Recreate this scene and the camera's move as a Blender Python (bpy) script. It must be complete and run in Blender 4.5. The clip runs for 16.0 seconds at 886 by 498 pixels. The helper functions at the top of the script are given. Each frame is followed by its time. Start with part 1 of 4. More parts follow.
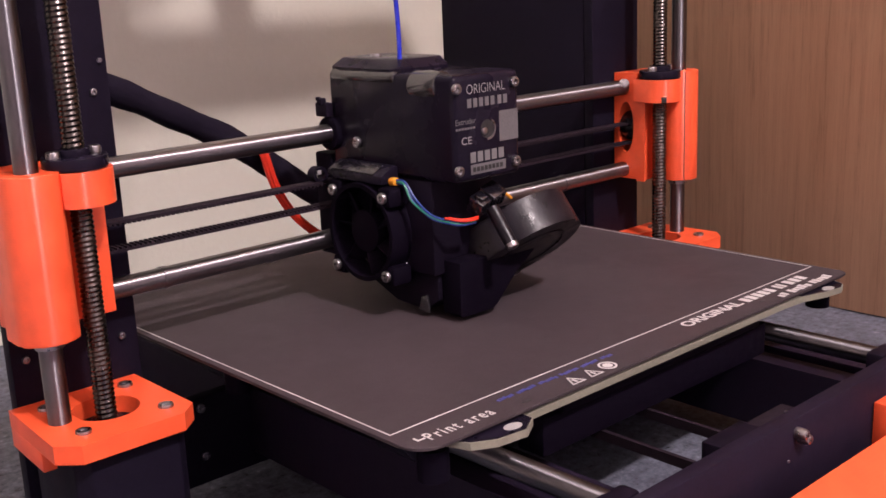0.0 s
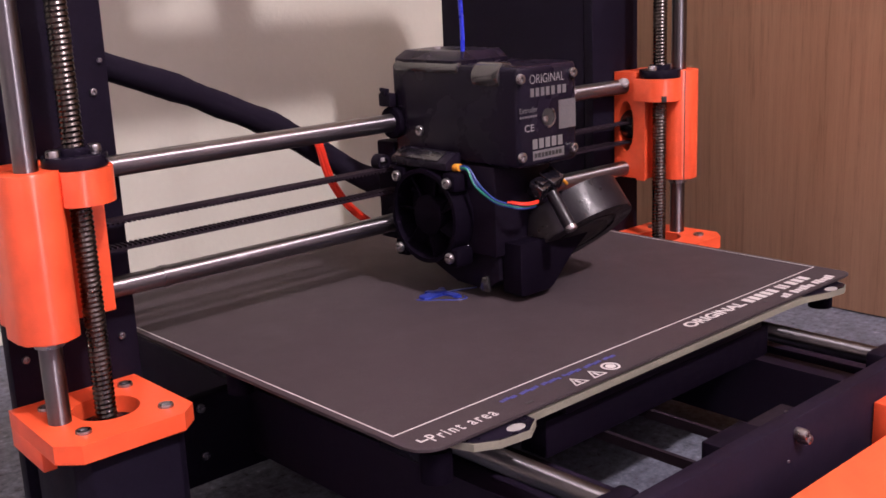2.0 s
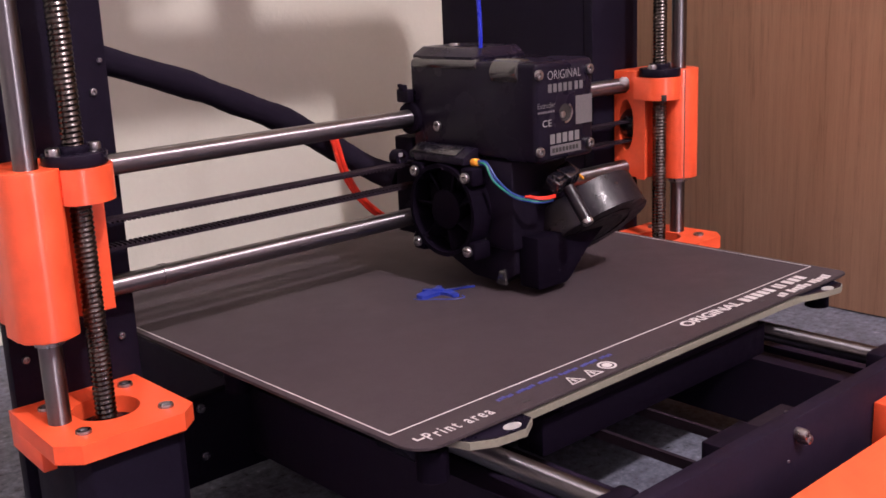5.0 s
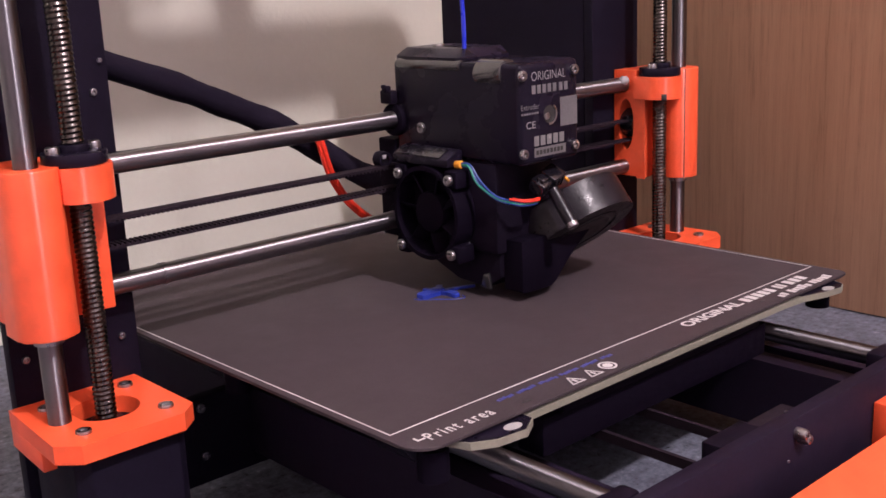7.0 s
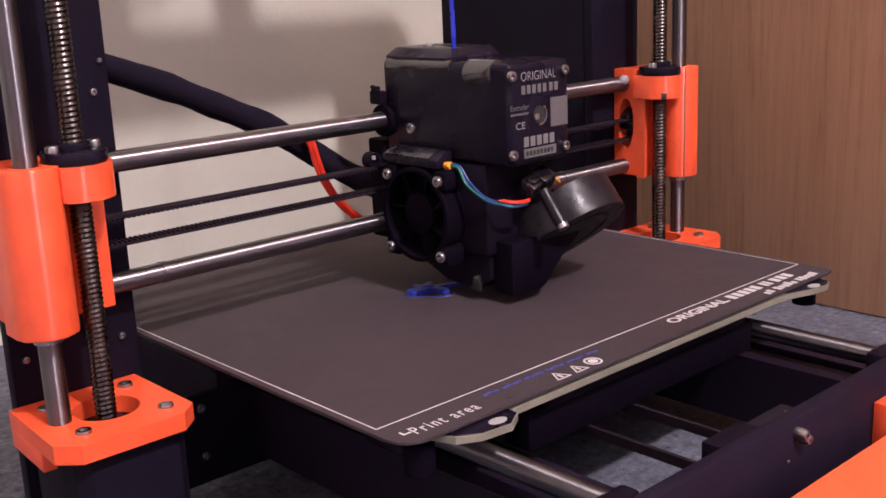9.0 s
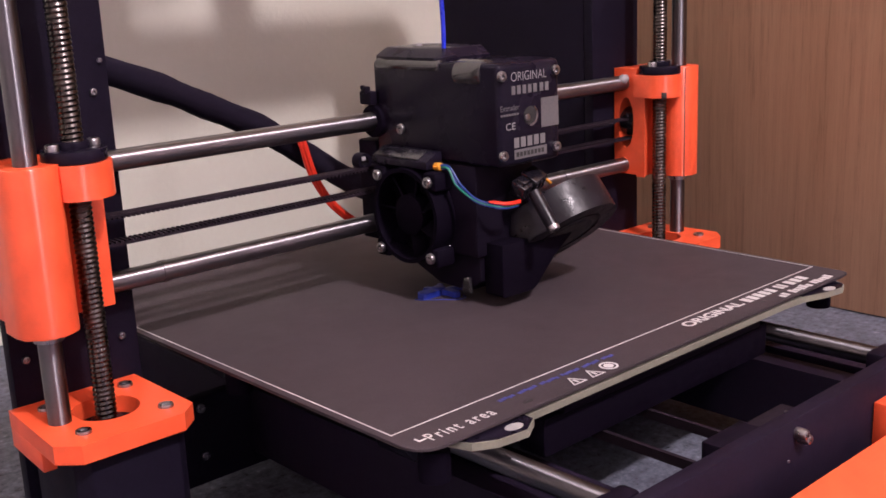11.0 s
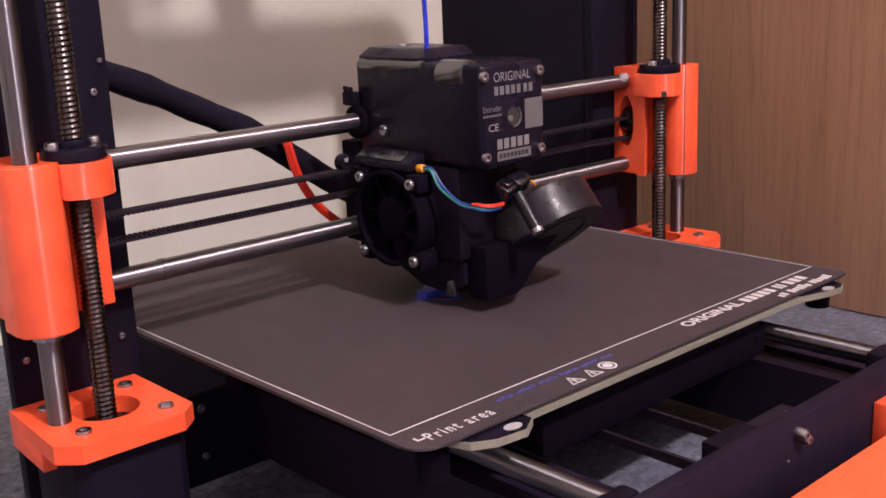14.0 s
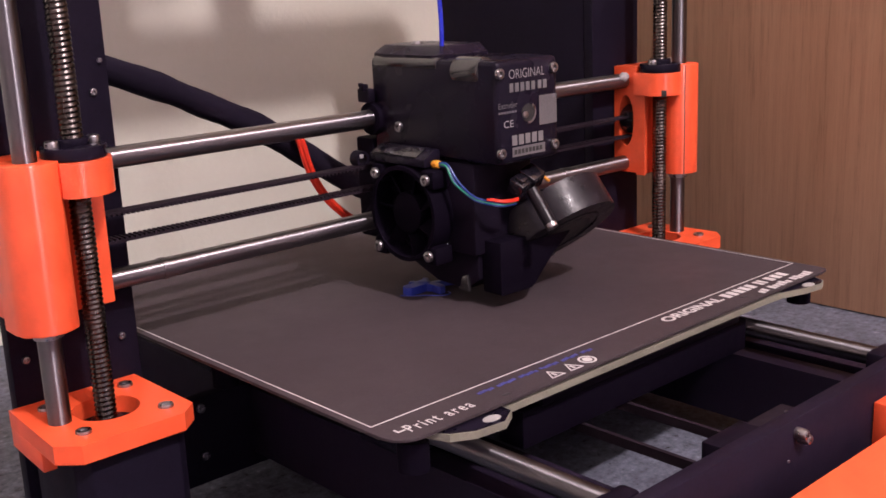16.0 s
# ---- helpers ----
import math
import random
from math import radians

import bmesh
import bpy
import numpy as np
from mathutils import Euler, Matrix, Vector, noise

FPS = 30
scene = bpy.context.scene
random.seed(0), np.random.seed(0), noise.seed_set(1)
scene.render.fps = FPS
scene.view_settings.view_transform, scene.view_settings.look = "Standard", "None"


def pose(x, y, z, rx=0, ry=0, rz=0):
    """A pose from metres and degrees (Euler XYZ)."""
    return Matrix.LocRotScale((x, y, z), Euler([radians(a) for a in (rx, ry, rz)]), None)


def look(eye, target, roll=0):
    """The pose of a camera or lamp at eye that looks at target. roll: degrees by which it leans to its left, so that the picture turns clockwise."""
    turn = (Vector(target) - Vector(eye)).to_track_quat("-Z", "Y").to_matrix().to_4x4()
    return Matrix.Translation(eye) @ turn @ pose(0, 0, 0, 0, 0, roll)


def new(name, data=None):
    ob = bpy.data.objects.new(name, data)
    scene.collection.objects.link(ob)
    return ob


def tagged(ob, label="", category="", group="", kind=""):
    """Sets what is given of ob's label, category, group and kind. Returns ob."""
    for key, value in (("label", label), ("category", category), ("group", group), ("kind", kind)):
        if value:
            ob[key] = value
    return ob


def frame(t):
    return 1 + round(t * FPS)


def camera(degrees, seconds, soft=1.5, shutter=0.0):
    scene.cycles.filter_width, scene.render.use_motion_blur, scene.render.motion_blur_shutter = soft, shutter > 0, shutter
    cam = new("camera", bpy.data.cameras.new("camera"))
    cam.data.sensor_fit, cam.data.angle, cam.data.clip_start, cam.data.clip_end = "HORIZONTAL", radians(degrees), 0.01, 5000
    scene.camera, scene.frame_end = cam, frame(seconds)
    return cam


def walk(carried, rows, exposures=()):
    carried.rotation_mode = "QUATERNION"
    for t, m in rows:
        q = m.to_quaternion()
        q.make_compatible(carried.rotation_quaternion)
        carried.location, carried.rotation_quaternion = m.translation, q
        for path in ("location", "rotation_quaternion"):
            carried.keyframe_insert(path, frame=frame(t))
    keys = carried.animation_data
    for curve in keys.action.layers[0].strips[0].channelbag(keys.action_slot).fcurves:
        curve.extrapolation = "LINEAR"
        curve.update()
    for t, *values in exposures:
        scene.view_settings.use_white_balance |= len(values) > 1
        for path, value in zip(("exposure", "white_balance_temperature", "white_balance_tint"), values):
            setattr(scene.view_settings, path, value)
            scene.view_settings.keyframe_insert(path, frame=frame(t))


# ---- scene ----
cam = camera(44.268, 16.0, soft=1.6, shutter=0.0)
EYE, AIM, LEAN = (-0.15485, -0.35437, 0.20786), (0.17095, 0.00482, 0.08605), -2.442
walk(cam, [(0.0, look(EYE, AIM, LEAN)), (16.0, look(EYE, AIM, LEAN))],
     exposures=[(0.0, 0.05, 6120, 15), (0.8, 0.05, 6070, 15), (1.5, 0.05, 5720, 20), (2.3, 0.05, 6020, 15), (4.0, 0.05, 5970, 15),
                (7.0, 0.05, 5870, 15), (9.0, 0.05, 5970, 15), (11.5, 0.05, 5870, 15), (13.5, 0.05, 5970, 15), (16.0, 0.05, 6020, 15)])

# ---- light: one warm ceiling lamp in front of the table, in a closed room ----
world = bpy.data.worlds.new("room_air")
world.use_nodes = True
world.node_tree.nodes["Background"].inputs[0].default_value = (0.55, 0.5, 0.62, 1)
world.node_tree.nodes["Background"].inputs[1].default_value = 0.02
scene.world = world
LAMP = (0.0, -1.33, 1.602)
bulb = bpy.data.lights.new("ceiling_bulb", "POINT")
bulb.shadow_soft_size, bulb.energy, bulb.color = 0.042, 126, (1.0, 0.83, 0.79)
bulb_ob = new("ceiling_bulb", bulb)
bulb_ob.location = LAMP

MM = 0.001
BASE = 62          # the printer's datum (top of the motor brackets) over the table, in mm
D = 328.6          # between the two lead screws
XH, YF, ZF = 138.5, -58.5, 89.2   # centre of the extruder's front face


# ---- materials ----
def nodes_of(name):
    m = bpy.data.materials.new(name)
    m.use_nodes = True
    t = m.node_tree
    return m, t, t.nodes["Principled BSDF"]


def coords(t, scale=(1, 1, 1), obj=True):
    c, mp = t.nodes.new("ShaderNodeTexCoord"), t.nodes.new("ShaderNodeMapping")
    mp.inputs["Scale"].default_value = scale
    t.links.new(c.outputs["Object" if obj else "Generated"], mp.inputs[0])
    return mp.outputs[0]


def noise_tex(t, vec, scale, detail=4, rough=0.6):
    n = t.nodes.new("ShaderNodeTexNoise")
    n.inputs["Scale"].default_value, n.inputs["Detail"].default_value, n.inputs["Roughness"].default_value = scale, detail, rough
    t.links.new(vec, n.inputs["Vector"])
    return n.outputs[0]


def ramp(t, fac, stops):
    r = t.nodes.new("ShaderNodeValToRGB")
    while len(r.color_ramp.elements) < len(stops):
        r.color_ramp.elements.new(0.5)
    for e, (at, c) in zip(r.color_ramp.elements, stops):
        e.position, e.color = at, (*c, 1)
    t.links.new(fac, r.inputs[0])
    return r.outputs[0]


def bump(t, b, height, strength, dist):
    n = t.nodes.new("ShaderNodeBump")
    n.inputs["Strength"].default_value, n.inputs["Distance"].default_value = strength, dist
    t.links.new(height, n.inputs["Height"])
    t.links.new(n.outputs[0], b.inputs["Normal"])


def surface(name, base, rough=0.5, metal=0.0, var=0.15, scale=60, fine=900, bumps=0.15, dist=0.0002, rvar=0.12, stretch=(1, 1, 1), spec=0.5):
    """A surface with colour, gloss and relief that vary at a coarse and a fine scale."""
    m, t, b = nodes_of(name)
    v = coords(t, stretch)
    big, small = noise_tex(t, v, scale), noise_tex(t, v, fine, 3)
    mix = t.nodes.new("ShaderNodeMath")
    mix.operation = "ADD"
    half = t.nodes.new("ShaderNodeMath")
    half.operation = "MULTIPLY"
    half.inputs[1].default_value = 0.5
    t.links.new(big, mix.inputs[0]), t.links.new(small, mix.inputs[1]), t.links.new(mix.outputs[0], half.inputs[0])
    lo, hi = [c * (1 - var) for c in base], [min(1, c * (1 + var)) for c in base]
    t.links.new(ramp(t, half.outputs[0], [(0.3, lo), (0.7, hi)]), b.inputs["Base Color"])
    r = t.nodes.new("ShaderNodeMapRange")
    r.inputs[1].default_value, r.inputs[2].default_value = 0.3, 0.7
    r.inputs[3].default_value, r.inputs[4].default_value = max(0.02, rough - rvar), min(1, rough + rvar)
    t.links.new(big, r.inputs[0]), t.links.new(r.outputs[0], b.inputs["Roughness"])
    b.inputs["Metallic"].default_value, b.inputs["Specular IOR Level"].default_value = metal, spec
    if bumps:
        bump(t, b, small, bumps, dist)
    return m


def layered(name, base, rough, pitch=0.0003, spec=0.5):
    """Printed plastic: thin layers stacked along z."""
    m, t, b = nodes_of(name)
    v = coords(t)
    w = t.nodes.new("ShaderNodeTexWave")
    w.bands_direction = "Z"
    w.inputs["Scale"].default_value = 0.314 / pitch / 6.283 * 2
    w.inputs["Distortion"].default_value, w.inputs["Detail"].default_value = 0.6, 1
    t.links.new(v, w.inputs["Vector"])
    big = noise_tex(t, v, 90)
    t.links.new(ramp(t, big, [(0.3, [c * 0.88 for c in base]), (0.7, [min(1, c * 1.08) for c in base])]), b.inputs["Base Color"])
    b.inputs["Roughness"].default_value, b.inputs["Specular IOR Level"].default_value = rough, spec
    bump(t, b, w.outputs["Fac"], 0.12, 0.0001)
    return m


def speckled_stone():
    m, t, b = nodes_of("speckled_stone")
    v = coords(t)
    base = ramp(t, noise_tex(t, v, 210, 5, 0.75), [(0.35, (0.008, 0.008, 0.010)), (0.38, (0.070, 0.077, 0.098)), (0.52, (0.13, 0.14, 0.175)), (0.62, (0.17, 0.18, 0.22)), (0.70, (0.34, 0.35, 0.40))])
    big = ramp(t, noise_tex(t, v, 40), [(0.35, (0.78, 0.78, 0.81)), (0.65, (1.25, 1.25, 1.25))])
    mul = t.nodes.new("ShaderNodeMixRGB")
    mul.blend_type, mul.inputs[0].default_value = "MULTIPLY", 1
    t.links.new(base, mul.inputs[1]), t.links.new(big, mul.inputs[2])
    t.links.new(mul.outputs[0], b.inputs["Base Color"])
    b.inputs["Roughness"].default_value, b.inputs["Specular IOR Level"].default_value = 0.6, 0.2
    return m


def oak():
    m, t, b = nodes_of("oak_veneer")
    grain = noise_tex(t, coords(t, (1, 1, 0.035)), 300, 8, 0.85)
    broad = noise_tex(t, coords(t, (1, 1, 0.06)), 26, 3, 0.6)
    pores = noise_tex(t, coords(t, (1, 1, 0.035)), 900, 2, 0.5)
    c1 = ramp(t, broad, [(0.25, (0.462, 0.260, 0.147)), (0.75, (0.578, 0.352, 0.212))])
    c2 = ramp(t, grain, [(0.36, (0.66, 0.61, 0.58)), (0.46, (0.89, 0.87, 0.86)), (0.60, (1.0, 1.0, 1.0))])
    mul = t.nodes.new("ShaderNodeMixRGB")
    mul.blend_type, mul.inputs[0].default_value = "MULTIPLY", 1
    t.links.new(c1, mul.inputs[1]), t.links.new(c2, mul.inputs[2])
    t.links.new(mul.outputs[0], b.inputs["Base Color"])
    b.inputs["Roughness"].default_value = 0.5
    bump(t, b, pores, 0.15, 0.0003)
    return m


ORANGE = layered("orange_print", (0.93, 0.115, 0.036), 0.33)
BLACK_PRINT = layered("black_print", (0.0085, 0.0060, 0.0128), 0.5, spec=0.06)
BLUE_PRINT = layered("blue_print", (0.016, 0.034, 0.30), 0.4)
BLACK_ALU = surface("black_anodised", (0.0135, 0.0095, 0.0200), 0.48, 0.0, 0.25, 30, 700, 0.1, spec=0.08)
POWDER_BLACK = surface("black_powder_coat", (0.0085, 0.0063, 0.0138), 0.55, 0.0, 0.25, 30, 900, 0.2, spec=0.07)
BLACK_PLASTIC = surface("black_plastic", (0.0095, 0.0071, 0.0155), 0.27, 0.0, 0.12, 40, 1500, 0.04, spec=0.13, rvar=0.06)
FAN_INNER = surface("fan_black", (0.0052, 0.0036, 0.0082), 0.6, 0.0, 0.1, 200, 900, 0, spec=0.02)
GLOSS_BLACK = surface("glossy_black", (0.010, 0.0085, 0.013), 0.2, 0.0, 0.25, 260, 900, 0.25, 0.0004, spec=0.9)
BLOWER_BLACK = surface("blower_black", (0.0075, 0.0060, 0.0100), 0.36, 0.0, 0.25, 180, 1400, 0.2, 0.0003, spec=0.26)
SHOULDER = surface("satin_black", (0.028, 0.026, 0.028), 0.17, 0.0, 0.2, 60, 1400, 0.0, spec=1.0, rvar=0.05)
GREY_PLASTIC = surface("dark_grey_plastic", (0.075, 0.07, 0.075), 0.34, 0.0, 0.2, 120, 1500, 0.1)


def ring_layers(name, base):
    """Printed round walls: the layers stretch a highlight into a thin upright streak."""
    m = layered(name, base, 0.32, spec=0.7)
    tr = m.node_tree
    b = tr.nodes["Principled BSDF"]
    tan = tr.nodes.new("ShaderNodeTangent")
    tan.direction_type, tan.axis = "RADIAL", "Z"
    tr.links.new(tan.outputs[0], b.inputs["Tangent"])
    b.inputs["Anisotropic"].default_value, b.inputs["Anisotropic Rotation"].default_value = 1.0, 0.25
    return m


ORANGE_ROUND = ring_layers("orange_print_round", (0.93, 0.115, 0.036))


def ground_rod(axis, base=(0.27, 0.262, 0.278), rough=0.32):
    """Ground steel: fine scratches run round the rod, so highlights stretch along it."""
    m = surface("ground_steel_" + axis.lower(), base, rough, 1.0, 0.06, 40, 600, 0.0, rvar=0.02)
    tr = m.node_tree
    b = tr.nodes["Principled BSDF"]
    tan = tr.nodes.new("ShaderNodeTangent")
    tan.direction_type, tan.axis = "RADIAL", axis
    tr.links.new(tan.outputs[0], b.inputs["Tangent"])
    b.inputs["Anisotropic"].default_value, b.inputs["Anisotropic Rotation"].default_value = 1.0, 0.25
    return m


STEEL_X, STEEL_Y, STEEL_Z = ground_rod("X"), ground_rod("Y", (0.16, 0.155, 0.163), 0.42), ground_rod("Z", (0.18, 0.174, 0.186), 0.40)
THREAD = surface("threaded_steel", (0.085, 0.074, 0.069), 0.27, 1.0, 0.25, 90, 900, 0.1)
SCREW = surface("zinc_screw", (0.38, 0.37, 0.38), 0.33, 1.0, 0.2, 300, 2000, 0.1)
HOLE = surface("socket_dark", (0.02, 0.02, 0.02), 0.6, 0.0, 0.1, 200, 900, 0)
PEI = surface("print_sheet", (0.0525, 0.0415, 0.0465), 0.6, 0.0, 0.2, 22, 1800, 0.35, 0.0001, spec=0.10)
PEI_EDGE = surface("sheet_edge", (0.050, 0.034, 0.029), 0.5, 0.0, 0.2, 80, 900, 0.1)
CREAM = surface("board_edge", (0.21, 0.205, 0.16), 0.6, 0.0, 0.15, 90, 900, 0.15)
LABEL_INK = surface("label_ink", (0.31, 0.30, 0.305), 0.55, 0.0, 0.1, 300, 900, 0)
PAD_INK = surface("tinned_pad", (0.38, 0.375, 0.37), 0.45, 0.0, 0.15, 900, 2600, 0.2)
WHITE_INK = surface("white_ink", (0.64, 0.63, 0.62), 0.55, 0.0, 0.06, 100, 900, 0)
SOFT_INK = surface("soft_ink", (0.17, 0.165, 0.168), 0.55, 0.0, 0.1, 300, 900, 0)
GREY_INK = surface("grey_ink", (0.13, 0.125, 0.13), 0.55, 0.0, 0.1, 300, 900, 0)
DIM_INK = surface("dim_ink", (0.115, 0.11, 0.113), 0.55, 0.0, 0.3, 700, 1600, 0)
BLUE_INK = surface("blue_ink", (0.05, 0.06, 0.27), 0.55, 0.0, 0.2, 200, 900, 0)
RUBBER = surface("belt_rubber", (0.018, 0.0125, 0.018), 0.7, 0.0, 0.2, 120, 900, 0.2, spec=0.06)
SLEEVE = surface("woven_sleeve", (0.0115, 0.0088, 0.0175), 0.8, 0.0, 0.3, 700, 2600, 0.8, 0.0006, spec=0.06)
RED_WIRE = surface("red_wire", (0.72, 0.035, 0.012), 0.4, 0.0, 0.15, 200, 900, 0.05)
BLUE_WIRE = surface("blue_wire", (0.018, 0.045, 0.24), 0.35, 0.0, 0.15, 200, 900, 0.05)
GREEN_WIRE = surface("green_wire", (0.02, 0.22, 0.14), 0.35, 0.0, 0.15, 200, 900, 0.05)
YELLOW_WIRE = surface("yellow_wire", (0.85, 0.36, 0.03), 0.4, 0.0, 0.15, 200, 900, 0.05)
FILAMENT = surface("blue_filament", (0.02, 0.035, 0.55), 0.3, 0.0, 0.08, 90, 900, 0.05)
PAINT = surface("wall_paint", (0.625, 0.63, 0.535), 0.85, 0.0, 0.03, 4, 260, 0.25, 0.0006)
BEIGE = surface("beige_paint", (0.66, 0.59, 0.58), 0.85, 0.0, 0.05, 4, 260, 0.2, 0.0006)
# tint of the unseen south wall, set for the purple bounce in shadows
PLUM = surface("plum_bounce_paint", (0.31, 0.27, 0.34), 0.85, 0.0, 0.05, 4, 260, 0.2, 0.0006)
CEIL = surface("ceiling_paint", (0.74, 0.72, 0.71), 0.9, 0.0, 0.03, 4, 200, 0.2, 0.0006)
CARPET = surface("floor_boards", (0.085, 0.056, 0.038), 0.6, 0.0, 0.3, 6, 90, 0.2, 0.001)
STONE = speckled_stone()
WOOD = oak()
GLOW, gt, gb = nodes_of("lamp_glass")
gb.inputs["Emission Color"].default_value, gb.inputs["Emission Strength"].default_value = (1.0, 0.82, 0.66, 1), 3.0


# ---- builders: all in mm, printer datum ----
def mesh_of(bm, dz=BASE, smooth=True):
    bmesh.ops.recalc_face_normals(bm, faces=bm.faces)
    me = bpy.data.meshes.new("m")
    for v in bm.verts:
        v.co = Vector((v.co.x * MM, v.co.y * MM, (v.co.z + dz) * MM))
    bm.to_mesh(me)
    bm.free()
    if smooth:
        me.polygons.foreach_set("use_smooth", [True] * len(me.polygons))
        me.set_sharp_from_angle(angle=radians(34))
    return me


def put(name, me, mat, parent=None, label="", at=None):
    while parent and parent.parent and parent.parent.parent:   # thing > part > sub-part, no deeper
        parent = parent.parent
    me.name = name
    if not me.materials:
        me.materials.append(mat)
    ob = new(name, me)
    ob.parent = parent
    if at is not None:
        ob.matrix_basis = at
    if label:
        ob["label"] = label
    return ob


def part(name, bm, mat, parent=None, label=""):
    return put(name, mesh_of(bm), mat, parent, label)


def box(bm, x0, y0, z0, x1, y1, z1, bev=0.0, seg=2):
    b2 = bmesh.new()
    bmesh.ops.create_cube(b2, size=1)
    for v in b2.verts:
        v.co = Vector(((x0 + x1) / 2 + v.co.x * (x1 - x0), (y0 + y1) / 2 + v.co.y * (y1 - y0), (z0 + z1) / 2 + v.co.z * (z1 - z0)))
    if bev:
        bmesh.ops.bevel(b2, geom=b2.edges[:], offset=bev, segments=seg, profile=0.5, affect="EDGES")
    join(bm, b2)
    return bm


def join(bm, other, m=None):
    if m is not None:
        bmesh.ops.transform(other, matrix=m, verts=other.verts)
    me = bpy.data.meshes.new("tmp")
    other.to_mesh(me)
    other.free()
    bm.from_mesh(me)
    bpy.data.meshes.remove(me)


def prism(bm, pts, z0, z1, bev=0.0, m=None, seg=2, caps_only=False):
    """A polygon in x, y, raised from z0 to z1; m then turns it."""
    b2 = bmesh.new()
    lo = [b2.verts.new((x, y, z0)) for x, y in pts]
    hi = [b2.verts.new((x, y, z1)) for x, y in pts]
    b2.faces.new(lo[::-1]), b2.faces.new(hi)
    for i in range(len(pts)):
        j = (i + 1) % len(pts)
        b2.faces.new((lo[i], lo[j], hi[j], hi[i]))
    if bev:
        geom = [e for e in b2.edges if not caps_only or abs(e.verts[0].co.z - e.verts[1].co.z) < 1e-6]
        bmesh.ops.bevel(b2, geom=geom, offset=bev, segments=seg, profile=0.5, affect="EDGES")
    join(bm, b2, m)
    return bm


def cyl(bm, a, b, r, seg=24, r2=None, bev=0.0):
    a, b = Vector(a), Vector(b)
    b2 = bmesh.new()
    bmesh.ops.create_cone(b2, cap_ends=True, segments=seg, radius1=r, radius2=r if r2 is None else r2, depth=(b - a).length)
    if bev:
        bmesh.ops.bevel(b2, geom=[e for e in b2.edges if len([f for f in e.link_faces if len(f.verts) > 4]) == 1], offset=bev, segments=2, profile=0.5, affect="EDGES")
    m = Matrix.Translation((a + b) / 2) @ (b - a).to_track_quat("Z", "Y").to_matrix().to_4x4()
    join(bm, b2, m)
    return bm


def ring(bm, a, b, r, hole, seg=32):
    """A tube with thick wall from a to b."""
    a, b = Vector(a), Vector(b)
    b2 = bmesh.new()
    h = (b - a).length / 2
    rows = [[b2.verts.new((q * math.cos(k * math.tau / seg), q * math.sin(k * math.tau / seg), z)) for k in range(seg)] for q, z in ((r, -h), (r, h), (hole, h), (hole, -h))]
    for i in range(4):
        for k in range(seg):
            b2.faces.new((rows[i][k], rows[i][(k + 1) % seg], rows[(i + 1) % 4][(k + 1) % seg], rows[(i + 1) % 4][k]))
    join(bm, b2, Matrix.Translation((a + b) / 2) @ (b - a).to_track_quat("Z", "Y").to_matrix().to_4x4())
    return bm


def smooth_path(pts, n=8):
    pts = [Vector(q) for q in pts]
    ext = [2 * pts[0] - pts[1], *pts, 2 * pts[-1] - pts[-2]]
    out = []
    for i in range(1, len(ext) - 2):
        a, b, c, d = ext[i - 1:i + 3]
        for k in range(n):
            u = k / n
            out.append(0.5 * (2 * b + (c - a) * u + (2 * a - 5 * b + 4 * c - d) * u * u + (3 * b - a - 3 * c + d) * u ** 3))
    return out + [pts[-1]]


def tube(bm, pts, r, seg=12, n=8, wobble=0.0):
    path = smooth_path(pts, n)
    rings = []
    for i, q in enumerate(path):
        d = (path[min(i + 1, len(path) - 1)] - path[max(i - 1, 0)]).normalized()
        rot = d.to_track_quat("Z", "Y").to_matrix()
        rr = (r if not isinstance(r, (tuple, list)) else r[0] + (r[1] - r[0]) * i / (len(path) - 1)) * (1 + wobble * (0.5 * math.sin(i * 0.42) + 0.35 * math.sin(i * 0.19 + 2) + 0.12 * math.sin(i * 1.7)))
        rings.append([bm.verts.new(q + rot @ Vector((rr * math.cos(k * math.tau / seg), rr * math.sin(k * math.tau / seg), 0))) for k in range(seg)])
    for a, b in zip(rings, rings[1:]):
        for k in range(seg):
            bm.faces.new((a[k], a[(k + 1) % seg], b[(k + 1) % seg], b[k]))
    bm.faces.new(rings[0][::-1]), bm.faces.new(rings[-1])
    return bm


SCREW_MESH = {}


def screw(parent, x, y, z, way, r=2.8, h=2.2, name="screw"):
    """A cap screw's round head with its socket, at the surface point, looking along way."""
    key = (round(r, 2), round(h, 2))
    if key not in SCREW_MESH:
        bm = bmesh.new()
        ring(bm, (0, 0, 0), (0, 0, h), r, r * 0.5, 20)
        cyl(bm, (0, 0, 0), (0, 0, h * 0.35), r * 0.52, 6)
        bmesh.ops.bevel(bm, geom=[e for e in bm.edges if all(abs(v.co.z - h) < 1e-4 and v.co.xy.length > r * 0.9 for v in e.verts)], offset=h * 0.3, segments=2, profile=0.5, affect="EDGES")
        SCREW_MESH[key] = mesh_of(bm, 0)
    m = Matrix.Translation((x * MM, y * MM, (z + BASE) * MM)) @ Vector(way).to_track_quat("Z", "Y").to_matrix().to_4x4()
    return put(name, SCREW_MESH[key], SCREW, parent, at=m)


